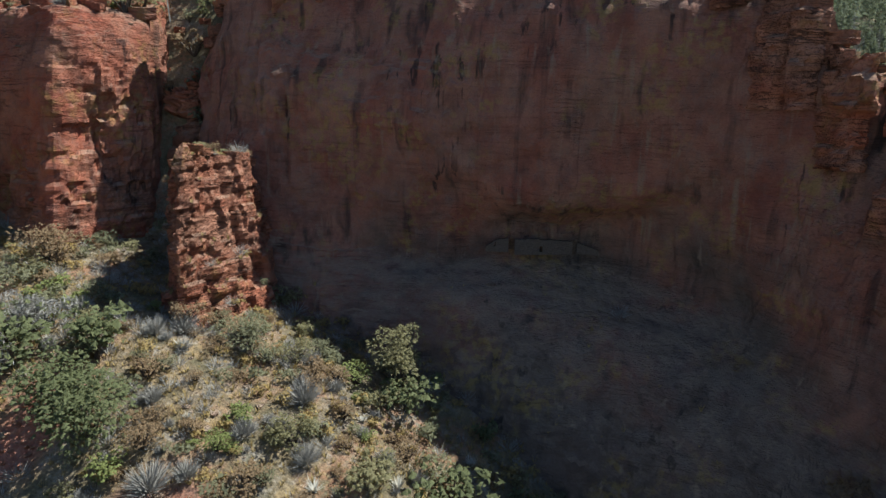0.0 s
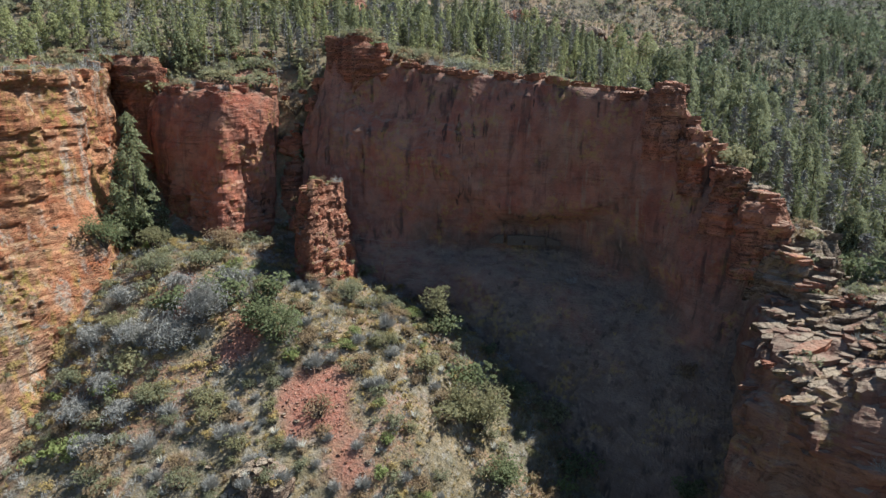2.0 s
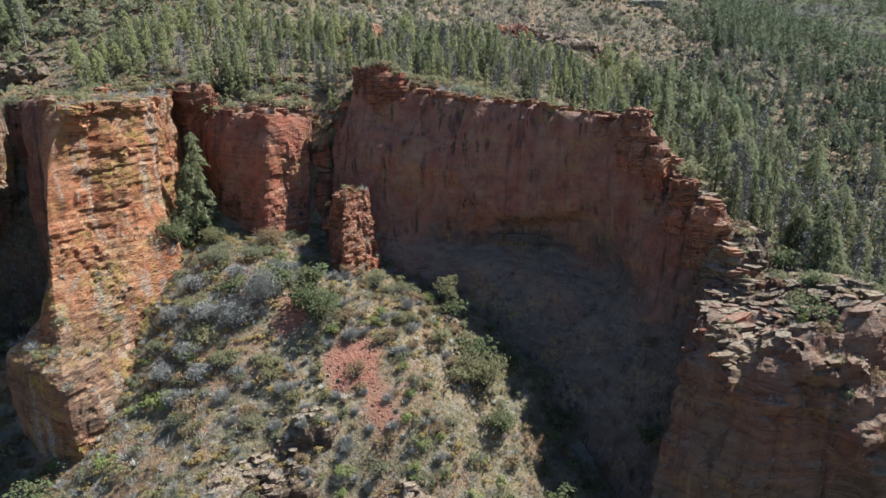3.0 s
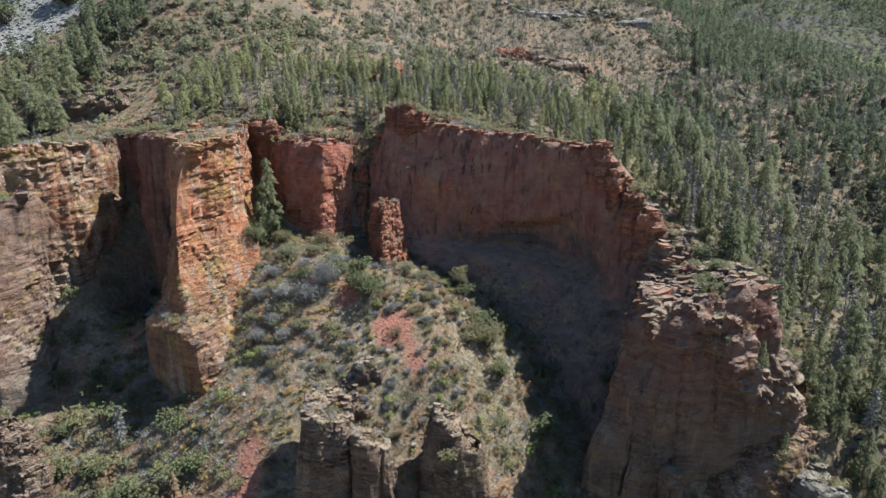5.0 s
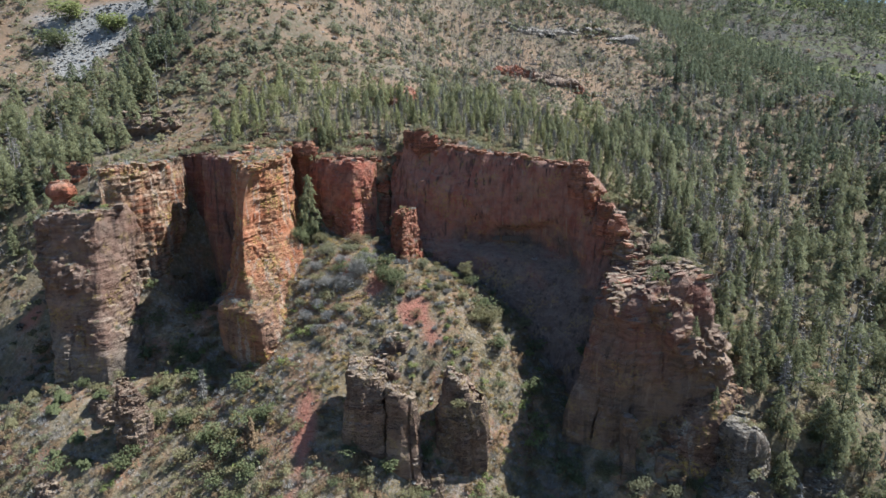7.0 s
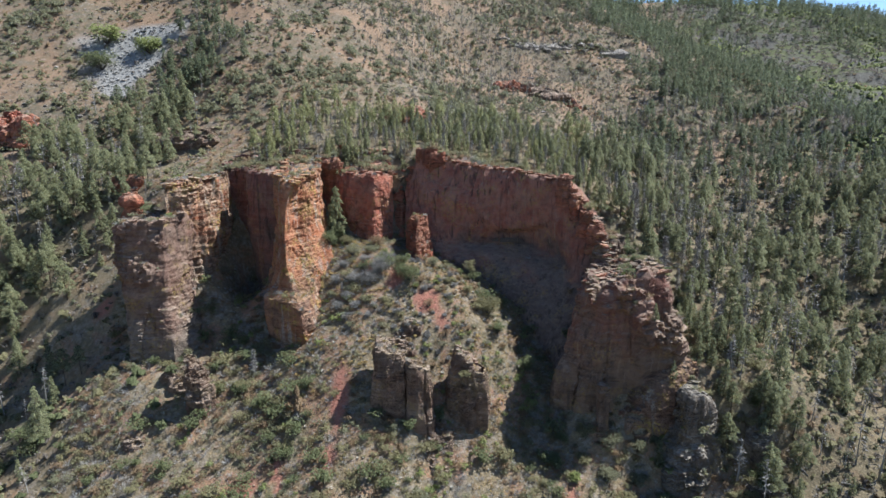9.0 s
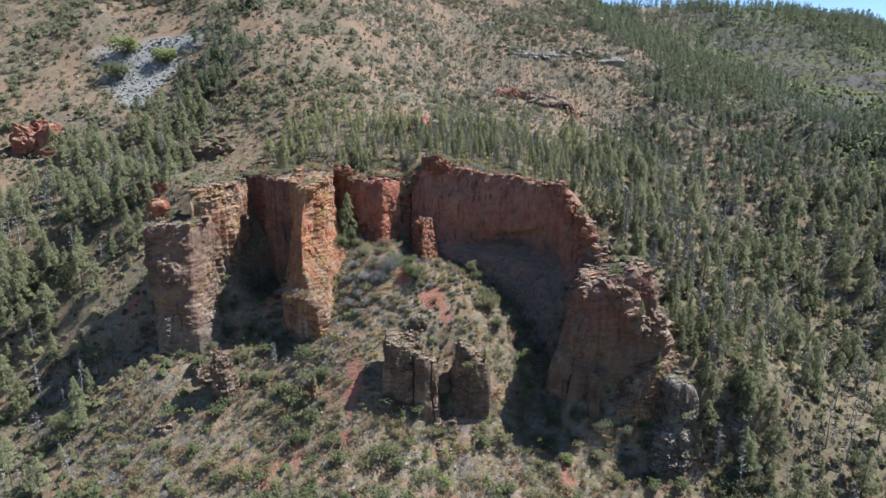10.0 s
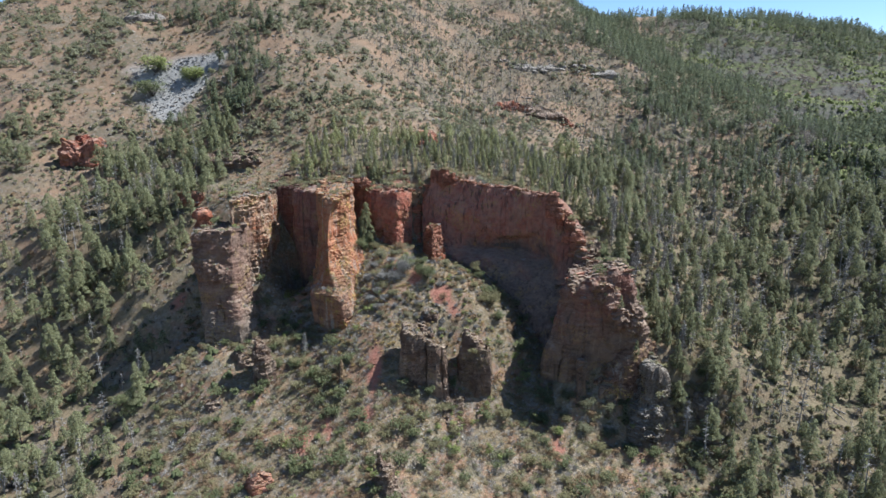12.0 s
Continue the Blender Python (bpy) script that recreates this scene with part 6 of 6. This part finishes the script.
west = scatter(-270, -112, -75, 24, 5.2, lambda x, y: (0.25 + 0.6 * patch(x, y, 24, 69, -0.2, 0.3)) * in_view(x, y) * (1 - 0.8 * near_to(x, y, -130, 5, 22, 18)), 0.5, 0.25, (0.6, 1.25))
many("western_oak_scrub", [clump_shape(5.0, 3.6, 22, 5), clump_shape(4.2, 3.0, 18, 5)], west, OAK_DARK, "dark green oak scrub on the lower western slope", "brush")

# Shrubs along the rims.
rim = scatter(-115, 45, 84, 104, 3.0, lambda x, y: 0.75 * in_view(x, y), 0.6, 0.15, (0.9, 2.0))
RIM_MESH = {m: [(mesh_from("woody_stem", *a, BARK), mesh_from("foliage", *b, m)) for a, b in [shrub_shape(2.6, 1.8, 110, 0.36, 6), shrub_shape(3.0, 1.9, 130, 0.36, 7)]] for m in (OAK_LEAF, OLIVE_LEAF, RUST_LEAF)}
for k, s in enumerate(rim[:230]):
    which = (0, 1, 0, 1, 3, 0, 1)[k % 7]
    t = thing(KINDS[which][0], *s, "rounded shrub on the cliff rim", "shrub", "shrubs on the rim")
    a, b = RIM_MESH[KINDS[which][1]][k % 2]
    part("woody_stem", a, t)
    part("foliage", b, t)

# Close brush that fills the upper talus, mostly grey.
brush = scatter(-76, 12, 6, 72, 1.45, lambda x, y: (0.3 + 0.5 * patch(x, y, 8, 95, -0.3, 0.2)) * (1 - np.clip(1.3 * gravel(x, y), 0, 1)) * np.where(x < -40, 1.15, 0.75) * in_view(x, y), 0.85, 0.12, (0.45, 1.15))
pick = rng.random(len(brush)) + 0.25 * fbm(brush[:, :3] * (1, 1, 0), 12, 2, 97)
lower = scatter(-150, 112, -66, 60, 2.3, lambda x, y: (0.35 + 0.5 * patch(x, y, 10, 96, -0.3, 0.2)) * np.where((x > -76) & (x < 12) & (y > 6), 0, 1) * (1 - np.clip(gravel(x, y), 0, 1)) * in_view(x, y), 0.85, 0.12, (0.5, 1.3))
sort = rng.random(len(lower)) + 0.25 * fbm(lower[:, :3] * (1, 1, 0), 14, 2, 98)
low_shrub = [shrub_shape(2.5, 1.5, 62, 0.46, 6, 0.3, 0.75, True)[1], shrub_shape(2.2, 1.3, 54, 0.44, 5, 0.3, 0.75, True)[1]]
many("lower_grey_brush", [twig_shape(2.4, 1.5, 60), twig_shape(2.0, 1.2, 50)], lower[sort < 0.5], GREY_TWIG, "low grey twiggy brush over the lower slopes", "brush")
many("lower_green_brush", low_shrub, lower[(sort >= 0.5) & (sort < 0.72)], OAK_LEAF, "low green brush over the lower slopes", "brush")
many("lower_rust_brush", low_shrub, lower[sort >= 0.72], RUST_LEAF, "low rust-brown brush over the lower slopes", "brush")
many("grey_brush", twig_mid, brush[pick < 0.48], GREY_TWIG, "low grey twiggy brush filling the talus", "brush")
many("green_brush", [b for _, b in shrub_mid], brush[(pick >= 0.48) & (pick < 0.6)], OAK_LEAF, "low green brush between the bushes of the talus", "brush")
many("straw_brush", [b for _, b in shrub_mid], brush[pick >= 0.6] * (1, 1, 1, 1, 0.7), STRAW, "low straw-coloured dry bushes on the talus", "brush")

# Slender young pines and burnt poles close behind the rim.
poles = scatter(-104, 62, 93, 150, 2.9, lambda x, y: (0.35 + 0.4 * patch(x, y, 20, 99, -0.3, 0.3)) * in_view(x, y), 0.55, 0.2, (0.45, 0.85))
alive = rng.random(len(poles)) < 0.5
many_twin("young_pines", [pine_shape(13, w, 34, 0.75, 0.2, rt, 8) for w, rt in ((3.6, 0), (3.0, 0.3), (4.0, 0.6))], poles[alive], (BARK, YOUNG_PINE), "slender young pines behind the cliff rim", "pine wood", "trunks")
many("burnt_poles", snag_mid, poles[~alive] * (1, 1, 1, 1, 0.9), DEAD_WOOD, "grey burnt poles behind the cliff rim", "dead trees")

# Grass and stones.
tufts = [tuft_shape(9, 0.55, 0.4), tuft_shape(8, 0.45, 0.35), tuft_shape(10, 0.7, 0.45)]
grass = scatter(-75, 30, -20, 70, 0.62, lambda x, y: (0.35 + 0.65 * patch(x, y, 7, 45, -0.2, 0.3)) * (1 - gravel(x, y)) * np.where(x > -40, 1.0, 0.5), 0.5, 0.03, (0.5, 1.3))
many("grass", tufts, grass, STRAW, "dry straw-coloured bunch grass on the talus", "grass")
sotol = scatter(-75, 20, -20, 66, 5.0, lambda x, y: 0.4 * (1 - gravel(x, y)), 0.5, 0.03, (0.7, 1.3))
BLADE = [mesh_from("sotol", *tuft_shape(46, 1.15, 0.95), PALE_BLADE), mesh_from("sotol", *tuft_shape(40, 0.9, 1.0), PALE_BLADE)]
for k, s in enumerate(sotol[:110]):
    ob = new("sotol", BLADE[k % 2])
    ob.matrix_basis = pose(*s[:3], 0, 0, math.degrees(s[3])) @ Matrix.Scale(s[4], 4)
    tagged(ob, "pale dead sotol with drooping blades on the talus", "plant", "sotols on the talus")
stones = [stone_shape(f, k) for k, f in enumerate((0.6, 0.45, 0.7, 0.35))]
red_bits = scatter(-75, 20, -20, 66, 0.5, lambda x, y: np.clip(gravel(x, y) * 1.2, 0, 0.9), 0.4, 0.0, (0.0, 1.0))
red_bits[:, 4] = 0.05 + 0.32 * red_bits[:, 4] ** 3
many("red_gravel", stones, red_bits, RED_ROCK, "loose red sandstone gravel in bare tongues", "gravel")
loose = scatter(-150, 112, -66, 92, 1.9, lambda x, y: 0.2 + 0.5 * patch(x, y, 13, 46, 0.0, 0.5), 0.4, 0.05, (0.0, 1.0))
loose[:, 4] = 0.12 + 0.6 * loose[:, 4] ** 2.5
many("talus_stone", stones, loose, TAN_ROCK, "pale sandstone rubble strewn over the talus", "stones")
bould = [stone_shape(f, k + 9) for k, f in enumerate((0.6, 0.5, 0.75))]
scree = scatter(-300, -190, 165, 330, 2.2, lambda x, y: bare_scree(x, y) * 0.9, 0.3, 0.0, (0.5, 1.4))
many("scree", bould, scree, SCREE_ROCK, "grey boulder scree on the far slope", "scree")
hillrock = scatter(-520, 330, 190, 520, 4.6, lambda x, y: (0.12 + 0.5 * patch(x, y, 30, 49, 0.1, 0.5) + 0.8 * near_to(x, y, 76, 399, 50, 12) + 0.8 * near_to(x, y, 150, 394, 40, 18) + 0.5 * near_to(x, y, 90, 445, 60, 40)) * in_view(x, y), 0.3, 0.1, (0.0, 1.0))
hillrock[:, 4] = 0.45 + 1.9 * hillrock[:, 4] ** 2.6
hillrock[:, 4] *= 1 + 1.1 * near_to(hillrock[:, 0], hillrock[:, 1], 76, 399, 50, 10) + 1.1 * near_to(hillrock[:, 0], hillrock[:, 1], 150, 396, 40, 12)
many("hill_boulder", bould, hillrock, HILL_ROCK, "pale boulders and ledges over the hillside", "boulders")
burnt = scatter(-80, 230, 240, 620, 5.2, lambda x, y: (0.3 + 0.5 * patch(x, y, 50, 91, -0.2, 0.3)) * in_view(x, y), 0.4, 0.2, (0.5, 1.0))
many("burnt_trees", [snag_shape(11, 0, 22, 3.6, False), snag_shape(9, 0, 18, 3.0, False)], burnt, DEAD_WOOD, "grey burnt trees thinly spread over the hill", "dead trees")
